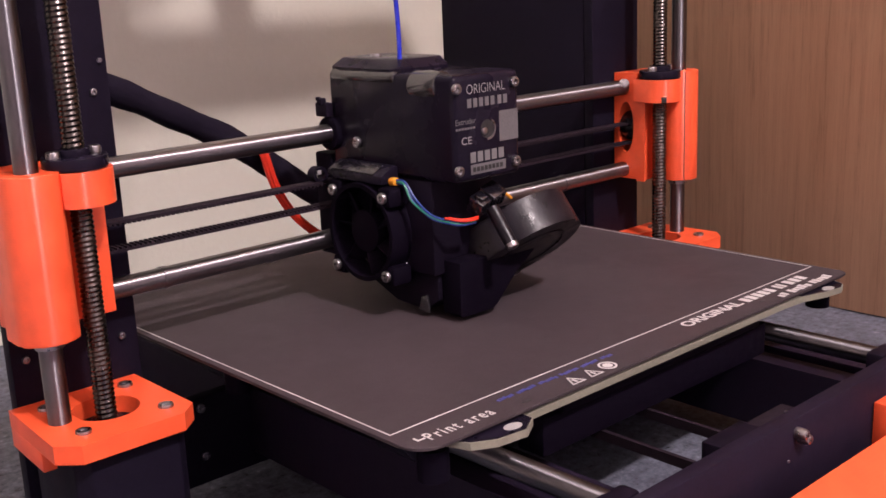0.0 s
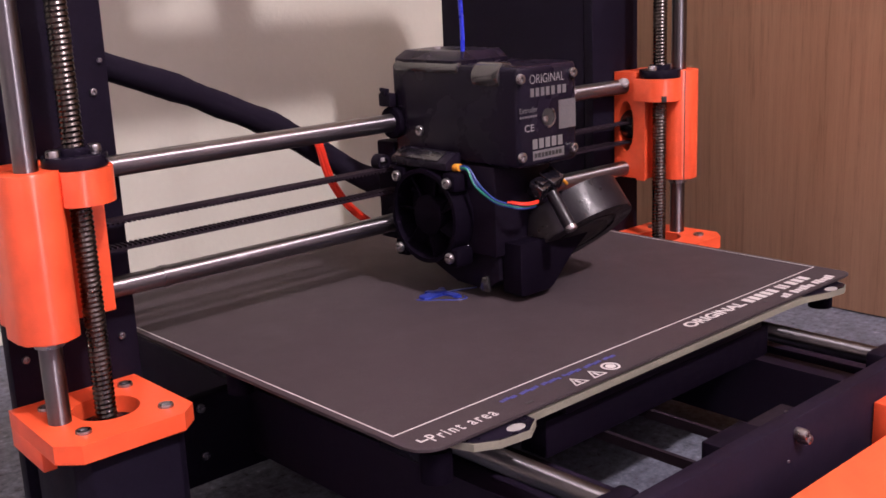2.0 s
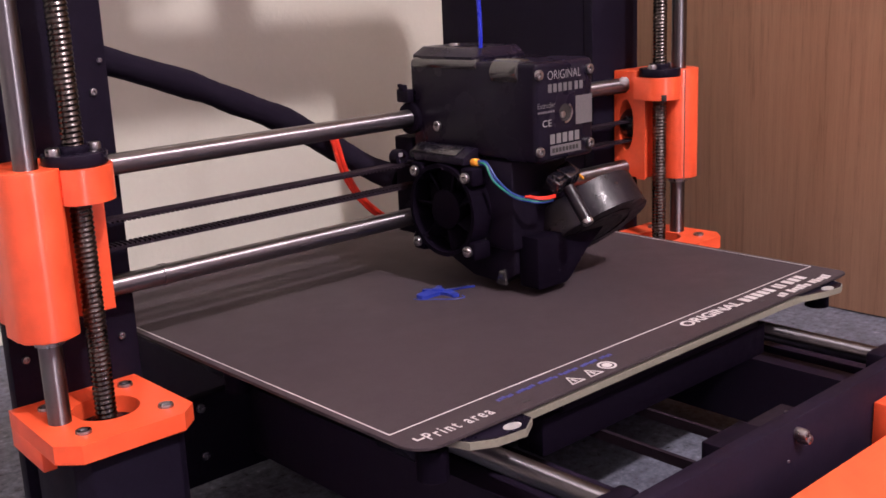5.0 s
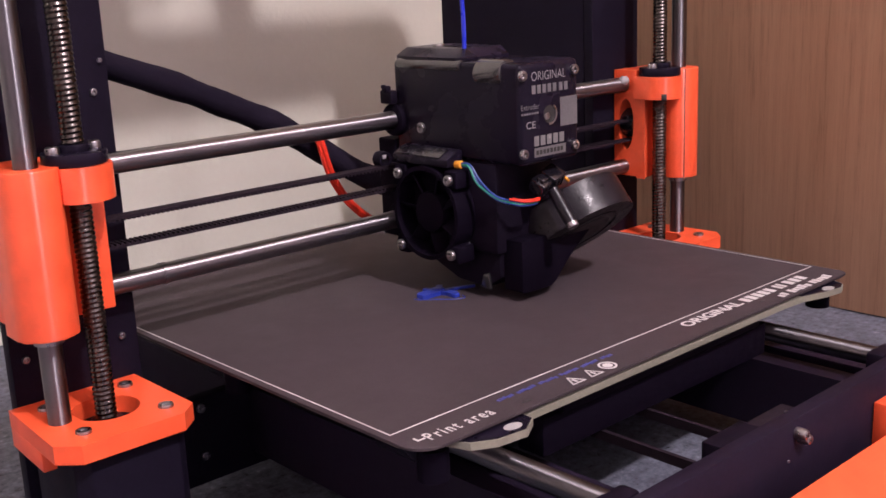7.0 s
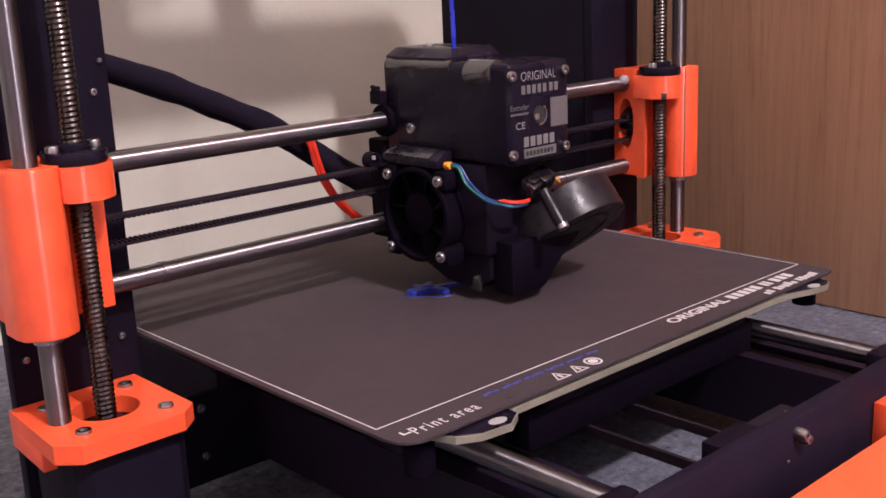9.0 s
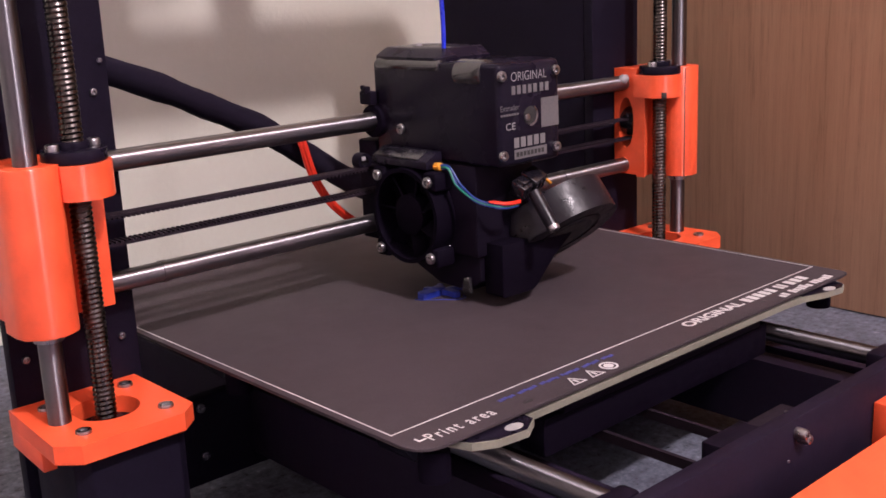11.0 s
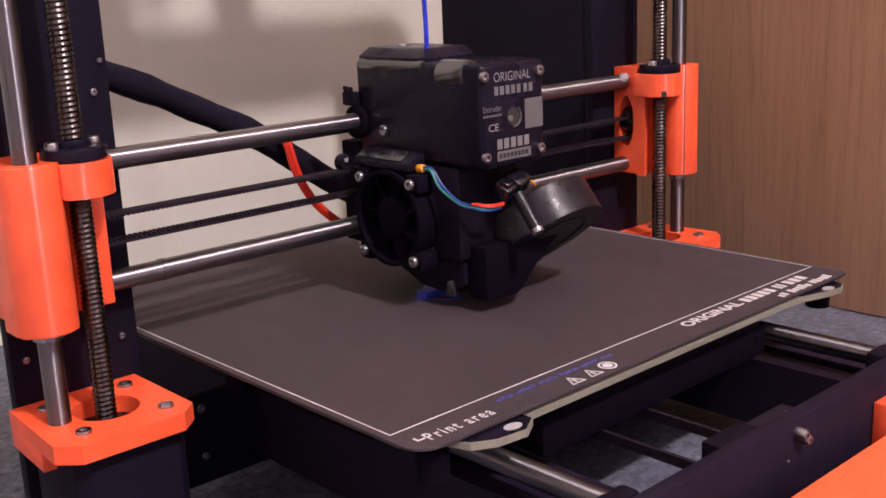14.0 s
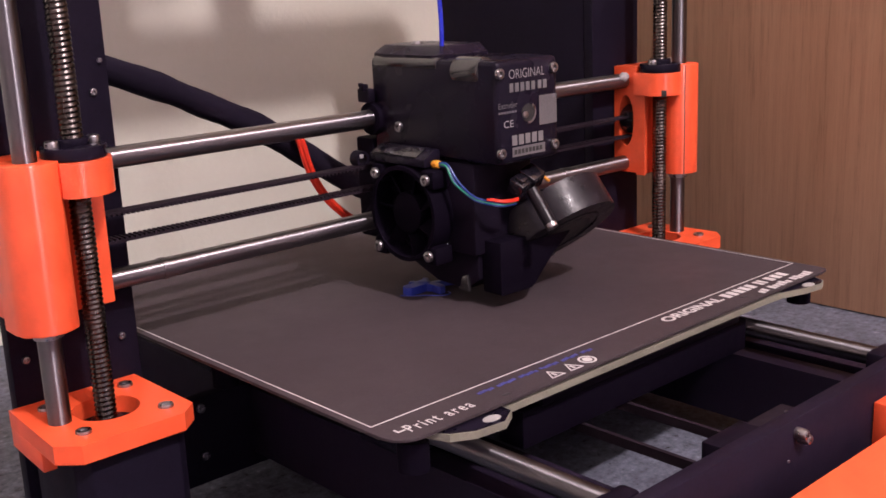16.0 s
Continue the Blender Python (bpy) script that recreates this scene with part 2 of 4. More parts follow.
def lettering(name, words, m, height, mat, parent, width=None, bold=0.0, label="", spacing=1.0):
    """Raised letters in the built-in font; m places their lower left corner, x along the line, in mm."""
    cu = bpy.data.curves.new("letters", "FONT")
    cu.body, cu.size, cu.extrude, cu.offset, cu.space_character = words, 1.0, 0.0, bold, spacing
    tmp = new("letters", cu)
    bpy.context.view_layer.update()
    me = bpy.data.meshes.new_from_object(tmp.evaluated_get(bpy.context.evaluated_depsgraph_get()))
    bpy.data.objects.remove(tmp)
    xs, ys = [v.co.x for v in me.vertices], [v.co.y for v in me.vertices]
    sy = height / (max(ys) - min(ys))
    sx = width / (max(xs) - min(xs)) if width else sy
    x0, y0 = min(xs), min(ys)
    for v in me.vertices:
        q = m @ Vector(((v.co.x - x0) * sx, (v.co.y - y0) * sy, 0))
        v.co = Vector((q.x * MM, q.y * MM, (q.z + BASE) * MM))
    me.materials.clear()
    return put(name, me, mat, parent, label)


def bars(name, m, rects, mat, parent, label="", thick=0.12):
    """Flat printed bars: x, y, width, height in the plane that m sets."""
    for x, y, w, h in rects:
        bm, b2 = bmesh.new(), bmesh.new()
        box(b2, x, y, -thick / 2, x + w, y + h, thick / 2)
        join(bm, b2, m)
        part(name, bm, mat, parent, label)


def plate_at(x, y, z, rx=0, ry=0, rz=0):
    return Matrix.LocRotScale((x, y, z), Euler([radians(a) for a in (rx, ry, rz)]), None)


# ---- the room ----
def slab(name, x0, y0, z0, x1, y1, z1, mat, label, category):
    bm = bmesh.new()
    box(bm, x0, y0, z0, x1, y1, z1)
    ob = part(name, bm, mat)
    return tagged(ob, label, category, kind="structure")


def room():
    lo, hi, fl = -62, 1750, -812
    slab("wall_north", -1800, 300, fl, 449, 420, hi, PAINT, "off-white painted wall behind the table", "wall")
    slab("wall_east", 461, -2600, fl, 581, 420, hi, BEIGE, "pale beige painted side wall", "wall")
    # unseen wall added as a reflector: its plum colour tints the room's fill light
    slab("wall_south", -1800, -2720, fl, 581, -2600, hi, PLUM, "unseen plum-grey wall across the room, added to bounce tinted fill light", "wall")
    slab("wall_west", -1920, -2720, fl, -1800, 420, hi, BEIGE, "pale beige painted wall at the far side", "wall")
    slab("ceiling", -1920, -2720, hi, 581, 420, hi + 60, CEIL, "white painted ceiling", "ceiling")
    slab("floor", -1920, -2720, fl - 40, 581, 420, fl, CARPET, "brown wooden floor", "floor")
    bm = bmesh.new()
    box(bm, 449, -420, lo + 0.5, 461, 299.5, 1400, 0.8)
    tagged(part("wood_panel", bm, WOOD), "light brown oak veneer panel standing beside the printer", "panel", kind="structure")
    table = tagged(new("table"), "table with a grey speckled stone top", "table")
    bm = bmesh.new()
    box(bm, -900, -420, lo - 30, 460, 299, lo, 2)
    part("tabletop", bm, STONE, table, "grey-blue speckled stone worktop")
    for x in (-860, 390):
        for y in (-380, 240):
            bm = bmesh.new()
            box(bm, x, y, fl, x + 45, y + 45, lo - 30, 2)
            part("leg", bm, BLACK_ALU, table)
    lamp = tagged(new("ceiling_lamp"), "round glowing ceiling lamp with a metal rose", "lamp")
    x, y, z = LAMP[0] * 1000, LAMP[1] * 1000, LAMP[2] * 1000 - BASE
    bm = bmesh.new()
    cyl(bm, (x, y, z + 130), (x, y, hi), 60, 32, bev=4)
    part("rose", bm, SCREW, lamp)
    bm = bmesh.new()
    ring(bm, (x, y, z + 50), (x, y, z + 130), 150, 140, 40)
    part("shade", bm, GLOW, lamp)


room()

# ---- the printer ----
printer = tagged(new("desktop_3d_printer"), "black and orange desktop 3d printer on the stone table", "3d printer")


def frame_plate():
    y0, y1 = 25, 31
    for name, x0, x1 in (("post", -22, 27.5), ("post", 303, 342)):
        bm = bmesh.new()
        box(bm, x0, y0, -56, x1, y1, 308, 0.6)
        part(name, bm, POWDER_BLACK, printer)
    bm = bmesh.new()
    outline = [(-26, 308.2), (346, 308.2)] + arc(324, 332, 22, 0, 90, 8) + arc(-4, 332, 22, 90, 180, 8)
    prism(bm, outline, -y1, -y0, 0.5, plate_at(0, 0, 0, 90), caps_only=True)
    part("top_beam", bm, POWDER_BLACK, printer)
    bm = bmesh.new()
    box(bm, 27.7, y0, -56, 302.8, y1, -18, 0.6)
    part("crossbar", bm, POWDER_BLACK, printer)
    # the first, smallest head stands in for a hole with a highlight
    for x, z, r in ((24.6, 121.1, 0.9), (20.8, 110, 1.4), (20.8, 16.9, 1.4), (-16.7, 17.3, 1.4), (6, 228, 1.4)):
        screw(printer, x, y0, z, (0, -1, 0), r, 1.2)
    for z in (-22.5, -43.6):
        screw(printer, 51, y0, z, (0, -1, 0), 1.9, 1.2)
    # supply unit behind the far post
    bm = bmesh.new()
    box(bm, 303, 31.2, -16, 341.5, 143, 224, 1.2)
    supply = part("power_supply", bm, POWDER_BLACK, printer, "black sheet-metal power supply box")
    for k in range(9):
        bm = bmesh.new()
        box(bm, 302.4, 52 + 8 * k, 140, 303.05, 55 + 8 * k, 195, 0.2)
        part("vent_slot", bm, HOLE, supply)


def spool_holder():
    holder = tagged(new("spool_holder"), "black printed spool holder on top of the printer frame", "spool holder")
    for x, w in ((125, 27), (201, 25)):
        bm = bmesh.new()
        box(bm, x, 20, 354.2, x + w, 36, 502, 1)
        part("upright", bm, BLACK_PRINT, holder)
    part("axle", cyl(bmesh.new(), (152.2, 28, 494), (200.8, 28, 494), 9, 24), BLACK_PRINT, holder)
    spool = tagged(new("filament_spool"), "spool of blue filament hanging on its holder", "spool")
    for x in (153.5, 196.5):
        part("flange", ring(bmesh.new(), (x, 28, 494), (x + 3, 28, 494), 100, 12, 48), GREY_PLASTIC, spool)
    part("winding", ring(bmesh.new(), (156.7, 28, 494), (196.3, 28, 494), 78, 40, 48), FILAMENT, spool)
    part("core", ring(bmesh.new(), (156.6, 28, 494), (196.4, 28, 494), 39.5, 12, 40), GREY_PLASTIC, spool)


def lead_screw_mesh(length):
    bm = bmesh.new()
    seg, step = 24, 0.2
    n = int(length / step)
    prev = None
    for i in range(n + 1):
        z = i * step
        row = []
        for k in range(seg):
            u = z / 1.8 - k / seg
            r = 3.68 + 0.2 * math.sin(math.tau * u) + 0.05 * math.sin(2 * math.tau * u)
            row.append(bm.verts.new((r * math.cos(k * math.tau / seg), r * math.sin(k * math.tau / seg), z)))
        if prev:
            for k in range(seg):
                bm.faces.new((prev[k], prev[(k + 1) % seg], row[(k + 1) % seg], row[k]))
        else:
            bm.faces.new(row[::-1])
        prev = row
    bm.faces.new(prev)
    return mesh_of(bm, 0)


def arc(cx, cy, r, a0, a1, n):
    return [(cx + r * math.cos(radians(a0 + (a1 - a0) * i / n)), cy + r * math.sin(radians(a0 + (a1 - a0) * i / n))) for i in range(n + 1)]


LEADS = []


def z_axis(flip):
    """Bracket, motor, smooth rod and lead screw of one side; flip mirrors it for the far side."""
    fx = (lambda x: D - x) if flip else (lambda x: x)
    s = -1 if flip else 1

    def poly(bm, pts, z0, z1, bev=0.0):
        prism(bm, [(fx(x), y) for x, y in pts], z0, z1, bev)
    # top plate in two halves, with a round opening for the screw and a slot towards the rod
    bm = bmesh.new()
    poly(bm, [(-11.2, 4.5)] + [(-11.2, 24.8), (24, 24.8), (24, 0)] + arc(0, 0, 12, 0, 158, 14), -6.2, 0.4)
    poly(bm, [(24, 0), (24, -19.5), (17, -26), (-21, -26), (-11.2, -4.5)] + arc(0, 0, 12, 202, 360, 14), -6.2, 0.4)
    poly(bm, [(-11.2, -4.5), (-21, -26), (-28, -19), (-25.3, 24.8), (-11.2, 24.8), (-11.2, 4.5)], -6.2, 0.4)
    bmesh.ops.remove_doubles(bm, verts=bm.verts, dist=0.01)
    bracket = part("motor_bracket", bm, ORANGE, printer, "orange printed motor bracket")
    bm = bmesh.new()
    prism(bm, [(fx(-27.2), -6), (fx(-25.3), 24.8), (fx(-20.5), 24.8), (fx(-22.2), -6)], -13.5, -6.3, 0.3)
    part("side_flange", bm, ORANGE, bracket)
    for x in (-15.5, 15.5):
        for y in (-15.5, 15.5):
            screw(bracket, fx(x), y, 0.3, (0, 0, 1), 2.8, 1.3)
    bm = bmesh.new()
    prism(bm, [(fx(a), b) for a, b in [(-21, -16.5), (-16.5, -21), (16.5, -21), (21, -16.5), (21, 16.5), (16.5, 21), (-16.5, 21), (-21, 16.5)]], -58, -7.7, 0.6)
    cyl(bm, (fx(0), 0, -8), (fx(0), 0, -6), 11, 28)
    motor = part("stepper_motor", bm, POWDER_BLACK, printer, "square black stepper motor")
    bm = bmesh.new()
    cyl(bm, (fx(0), 0, -6), (fx(0), 0, -3.5), 6.0, 24, bev=0.5)
    part("shaft_collar", bm, BLACK_PLASTIC, motor)
    bm = bmesh.new()
    cyl(bm, (fx(-17), 0, -6), (fx(-17), 0, 307), 4, 28)
    part("smooth_rod", bm, STEEL_Z, printer, "polished steel vertical guide rod")
    lead = put("lead_screw", LEADS[0].data if LEADS else lead_screw_mesh(308), THREAD, printer, "threaded steel lead screw",
               Matrix.Translation((fx(0) * MM, 0, (BASE - 3.6) * MM)))
    LEADS.append(lead)


def x_end(gantry, flip):
    fx = (lambda x: D - x) if flip else (lambda x: x)

    def poly(bm, pts, z0, z1, bev=0.0):
        prism(bm, [(fx(x), y) for x, y in pts], z0, z1, bev, caps_only=True)
    # rod clamp block, bearing housing and nut ring
    ring_r = 11.2 if flip else 12.2
    bm = bmesh.new()
    if flip:
        # block with the idler opening seen from the side
        n, rim, hole = 40, [], []
        for k in range(n):
            c, w = math.cos(k * math.tau / n), math.sin(k * math.tau / n)
            d = min((8.0 if c > 0 else 7.0) / max(abs(c), 1e-6), (29.0 if w > 0 else 28.5) / max(abs(w), 1e-6))
            rim.append((16 + c * d, 61.5 + w * d))
            hole.append((16 + 5.1 * c, 61.2 + 13.8 * w))
        # square the rim's corners
        for cy, cz in ((24, 90.5), (9, 90.5), (9, 33), (24, 33)):
            k = min(range(n), key=lambda i: (rim[i][0] - cy) ** 2 + (rim[i][1] - cz) ** 2)
            rim[k] = (cy, cz)
        loops = [[bm.verts.new((fx(x), y, z)) for y, z in pts] for x, pts in ((8.6, hole), (8.6, rim), (-24, rim), (-24, hole))]
        for a, b in zip(loops, loops[1:] + loops[:1]):
            for k in range(n):
                bm.faces.new((a[k], a[(k + 1) % n], b[(k + 1) % n], b[k]))
        bmesh.ops.recalc_face_normals(bm, faces=bm.faces)
    else:
        poly(bm, [(-24, 9), (12.6, 9), (12.6, 24), (-24, 24)], 32, 88.2, 0.5)
    body = part("x_end", bm, ORANGE, gantry, "orange printed gantry end block")
    bm = bmesh.new()
    poly(bm, [(-7.2, 9.0), (-7.2, 3)] + arc(-17, 0, 10.6, 0, -180, 18) + [(-27.6, 9.0)], 31, 90.5 if flip else 88.4, 0.5)
    part("bearing_housing", bm, ORANGE_ROUND, body)
    bm = bmesh.new()
    poly(bm, [(-9, 8.9), (-9, 0)] + arc(0, 0, ring_r, 205, 360, 18)[2:] + [(ring_r, 9.0)], 75.5, 87.5, 0.4)
    part("nut_ring", bm, ORANGE_ROUND, body)
    bm = bmesh.new()
    if flip:
        b2 = bmesh.new()
        box(b2, -1.4, -0.9, 75.4, 1.4, 0.15, 78.6, 0.2)
        turn = radians(228)
        join(bm, b2, plate_at(fx(0) + ring_r * math.cos(turn), ring_r * math.sin(turn), 0, 0, 0, 228 - 90))
    else:
        box(bm, ring_r - 1.2, -2.0, 75.4, ring_r + 0.15, 0.4, 78.4, 0.2)
    part("ring_slot", bm, HOLE, body)
    part("linear_bearing", ring(bmesh.new(), (fx(-17), 0, 28.0), (fx(-17), 0, 30.9), 5.1, 4.1, 28), SCREW, body, "steel bearing end")
    if flip:
        bm = bmesh.new()
        poly(bm, [(8.6, 9.0), (8.6, 3.5), (2.5, 6.5), (-3, 7), (-7, 4), (-7, 9.0)], 32, 75.3)
        part("web", bm, ORANGE, body)
        bm = bmesh.new()
        bmesh.ops.create_icosphere(bm, subdivisions=2, radius=1.0)
        for v in bm.verts:
            v.co = Vector((316.4 + v.co.x * 3.6, 14.6 + v.co.y * 2.6, 85.2 + v.co.z * 2.4 + 0.5 * math.sin(9 * v.co.x)))
        part("rod_end_tie", bm, LABEL_INK, body, "grey clear tie at the rod end")
        bm = bmesh.new()
        box(bm, fx(-10.6), -8.72, 31.2, fx(-11.0), -7.6, 90.3)
        part("slit", bm, HOLE, body)
    else:
        bm = bmesh.new()
        poly(bm, [(2, 9.0), (1, 7.4), (-7, 7.4), (-7, 9.0)], 38, 75.3)
        part("web", bm, ORANGE, body)
    bm = bmesh.new()
    cyl(bm, (fx(0), 0, 87.6), (fx(0), 0, 92), 11, 32, bev=0.5)
    cyl(bm, (fx(0), 0, 91.4), (fx(0), 0, 94.5), 5.6, 24, bev=0.5)
    nut = part("lead_nut", bm, BLACK_PLASTIC, gantry, "round black lead screw nut")
    for a in ((-8, -1.5), (8, 1.5)) if not flip else ((-8, 1), (8, -1)):
        screw(nut, fx(a[0]), a[1], 92.0, (0, 0, 1), 2.4, 2.4)
    if flip:
        bm = bmesh.new()
        cyl(bm, (fx(0), 12.4, 61), (fx(0), 21, 61), 8, 28)
        part("idler_pulley", bm, GLOSS_BLACK, gantry)


def make_gantry():
    gantry = part("gantry", cyl(bmesh.new(), (1, 17.7, 82.8), (D - 1, 17.7, 82.8), 4, 32), STEEL_X, printer, "upper polished steel cross rod")
    part("lower_rod", cyl(bmesh.new(), (1, 17.7, 37.8), (D - 1, 17.7, 37.8), 4, 32), STEEL_X, gantry)
    x_end(gantry, False)
    x_end(gantry, True)
    for z, up in ((63.0, -1), (52.3, 1)):
        bm = bmesh.new()
        box(bm, 8.7, 14.4, z - 0.5, D - 2, 20.4, z + 0.5)
        for k in range(150):
            x = 10 + 2.0 * k
            zt = z + up * 0.5
            b0, b1 = (zt - 0.75, zt) if up < 0 else (zt, zt + 0.75)
            vs = [bm.verts.new(c) for c in ((x, 14.4, b0), (x + 1, 14.4, b0), (x + 1, 20.4, b0), (x, 20.4, b0), (x, 14.4, b1), (x + 1, 14.4, b1), (x + 1, 20.4, b1), (x, 20.4, b1))]
            for f in ((0, 1, 2, 3), (4, 5, 6, 7), (0, 1, 5, 4), (1, 2, 6, 5), (2, 3, 7, 6), (3, 0, 4, 7)):
                bm.faces.new([vs[i] for i in f])
        part("drive_belt", bm, RUBBER, gantry, "toothed black drive belt")
    # small clip on the lower rod beside each end
    for x in (36, 268):
        bm = bmesh.new()
        ring(bm, (x, 17.7, 37.8), (x + 2.2, 17.7, 37.8), 4.35, 3.9, 24)
        part("rod_clip", bm, STEEL_X, gantry)
    return gantry


def make_bed():
    zt = 11.0
    # steel sheet with rounded corners and a cut front
    x0, x1, y0, y1 = 35.2, 290.0, -131.2, 116.0
    r = 9
    pts = arc(x0 + r, y0 + r, r, 180, 270, 6) + arc(x1 - 4, y0 + 4, 4, 270, 360, 5) + arc(x1 - 4, y1 - 4, 4, 0, 90, 4) + arc(x0 + 4, y1 - 4, 4, 90, 180, 4)
    bed = part("heated_bed", prism(bmesh.new(), pts, zt - 1.0, zt, 0.15, caps_only=True, seg=1), PEI, printer, "dark grey powder-coated steel print sheet")
    part("magnet_sheet", prism(bmesh.new(), [(45, -127), (286, -130.2), (288.6, -122), (288.6, 114), (36.2, 114), (36.2, -120)], zt - 1.95, zt - 1.03), PEI_EDGE, bed, "dark magnetic sheet")
    # heater board with two tabs
    z0, z1 = zt - 4.5, zt - 2.0
    front = -130.2
    board = [(46, front + 10), (50, front + 6), (53.4, -133.4), (60.8, -137.6), (72.6, -139.0), (80.0, -134.4), (80.6, front - 0.8), (236, front - 0.8), (249, -131.8),
             (262.5, -135.9), (272, -137.2), (277, -135.2), (279.5, front), (279.5, front + 3), (284, front + 3), (288.5, front + 8), (288.5, 113), (43, 113), (43, front + 16)]
    part("heater_board", prism(bmesh.new(), board, z0, z1), CREAM, bed, "cream circuit board with a pale cut edge")
    for name, quad in (("tab_face", [(50.6, front + 2.5), (53.9, -133.0), (61, -137.2), (72.4, -138.6), (79.6, -134.2), (79.9, front + 2.5)]),
                       ("tab_face", [(249.4, front + 2), (249.4, -131.4), (262.6, -135.5), (272, -136.8), (276.6, -134.9), (279, front + 2)])):
        part(name, prism(bmesh.new(), quad, z1 + 0.02, z1 + 0.25), BLACK_PLASTIC, bed, "black solder mask")
    for x, y in ((70.6, -134.6), (266, -134.2)):
        bm = bmesh.new()
        prism(bm, arc(0, 0, 3.6, 0, 340, 17), 0, 0.12, m=plate_at(x, y, z1 + 0.27) @ Matrix.Diagonal((1, 0.62, 1, 1)))
        part("contact_pad", bm, PAD_INK, bed, "silver oval contact pad")
    # printed outline of the build area
    xa, xb, ya, yb = 37.7, 287.7, -114.5, 110.4
    w = 0.4
    for rect in ((xa, ya, xb - xa, w), (xa, yb, xb - xa, w), (xa, ya + w, w, yb - ya - w), (xb - w, ya + w, w, yb - ya - w)):
        bars("outline", plate_at(0, 0, zt + 0.06), [rect], WHITE_INK, bed)
    flat = lambda x, y: plate_at(x, y, zt + 0.12)
    lettering("lettering", "Print area", flat(44.2, -126.6), 5.4, WHITE_INK, bed, 27.5, 0.012, "white printed lettering", 1.3)
    bars("corner_mark", flat(40.6, -124.2), [(0, 0, 0.7, 2.6), (0.7, 0, 2.4, 0.7)], WHITE_INK, bed)
    lettering("lettering", "ORIGINAL", flat(181, -122.6), 5.3, WHITE_INK, bed, 39, 0.035, "white printed lettering")
    x = 223.0
    for count, wid in ((5, 4.6), (2, 3.0), (3, 5.0)):
        bars("name_bar", flat(0, -122.6), [(x + wid * k, 0, wid * 0.66, 5.3) for k in range(count)], WHITE_INK, bed)
        x += wid * count + 2.2
    bars("name_bar", flat(238, -129.6), [(k * 3.1 + (2.4 if k > 1 else 0) + (2.0 if k > 6 else 0), 0.4 * (k % 2), 2.2, 3.0 + 0.6 * (k % 3)) for k in range(12)], WHITE_INK, bed)
    # unreadable blue line and three warning signs
    bars("small_print", flat(79, -120.6), [(k * 1.55, 0.25 * ((k * 7) % 3), 1.2, 1.5) for k in range(38) if k % 7 != 5], BLUE_INK, bed)
    for x in (109.2, 118.8):
        bm = bmesh.new()
        for a, b in (((-3.1, -2.6), (3.1, -2.6)), ((3.1, -2.6), (0, 2.9)), ((0, 2.9), (-3.1, -2.6))):
            u, v = Vector((*a, 0)), Vector((*b, 0))
            ang = math.atan2(b[1] - a[1], b[0] - a[0])
            b2 = bmesh.new()
            box(b2, -0.25, -0.28, 0, (v - u).length + 0.25, 0.28, 0.1)
            join(bm, b2, flat(x + a[0], -126.2 + a[1]) @ Matrix.Rotation(ang, 4, "Z"))
        b2 = bmesh.new()
        box(b2, -0.5, -1.7, 0, 0.5, 0.8, 0.1)
        join(bm, b2, flat(x, -126.2))
        part("warning_sign", bm, WHITE_INK, bed)
    bm = bmesh.new()
    ring(bm, (128, -125.6, zt + 0.06), (128, -125.6, zt + 0.16), 3.5, 2.7, 24)
    prism(bm, arc(128, -125.6, 1.9, 0, 350, 14), zt + 0.06, zt + 0.16)
    part("warning_sign", bm, WHITE_INK, bed)
    bars("dark_mark", flat(83.5, -127.4), [(0, 0, 3.4, 1.3)], HOLE, bed)
    bars("dark_mark", flat(226.5, -126.4), [(0, 0, 2.8, 1.3)], HOLE, bed)
    part("insulation_pad", prism(bmesh.new(), [(104, -126), (226, -126), (226, 100), (104, 100)], 0.3, zt - 4.6, 1.0), BLACK_PRINT, bed, "black insulation under the heater")
    # dark block added to deepen the shade below and trim the table's lit patch
    part("shade_block", prism(bmesh.new(), [(96, -124), (234, -124), (234, -112), (96, -112)], -13.6, 0.2, 0.6), FAN_INNER, bed)
    # carriage under the heater with spacers and bearings
    bm = bmesh.new()
    prism(bm, [(62, -95), (100, -95), (125, -60), (205, -60), (230, -95), (266, -95), (266, 85), (62, 85)], -3.2, 0, 0.4)
    part("carriage_plate", bm, BLACK_ALU, bed)
    for x in (48, 280):
        for y in (-122, -12, 96):
            part("spacer", cyl(bmesh.new(), (x, y, -4), (x, y, 6.3), 5.2, 20), FAN_INNER, bed)
    for x, y in ((79, -80), (79, 40), (249, -20)):
        bm = bmesh.new()
        box(bm, x - 10, y - 14, -18, x + 10, y + 14, -3.3, 2)
        part("bearing_block", bm, BLACK_PLASTIC, bed)
    return bed


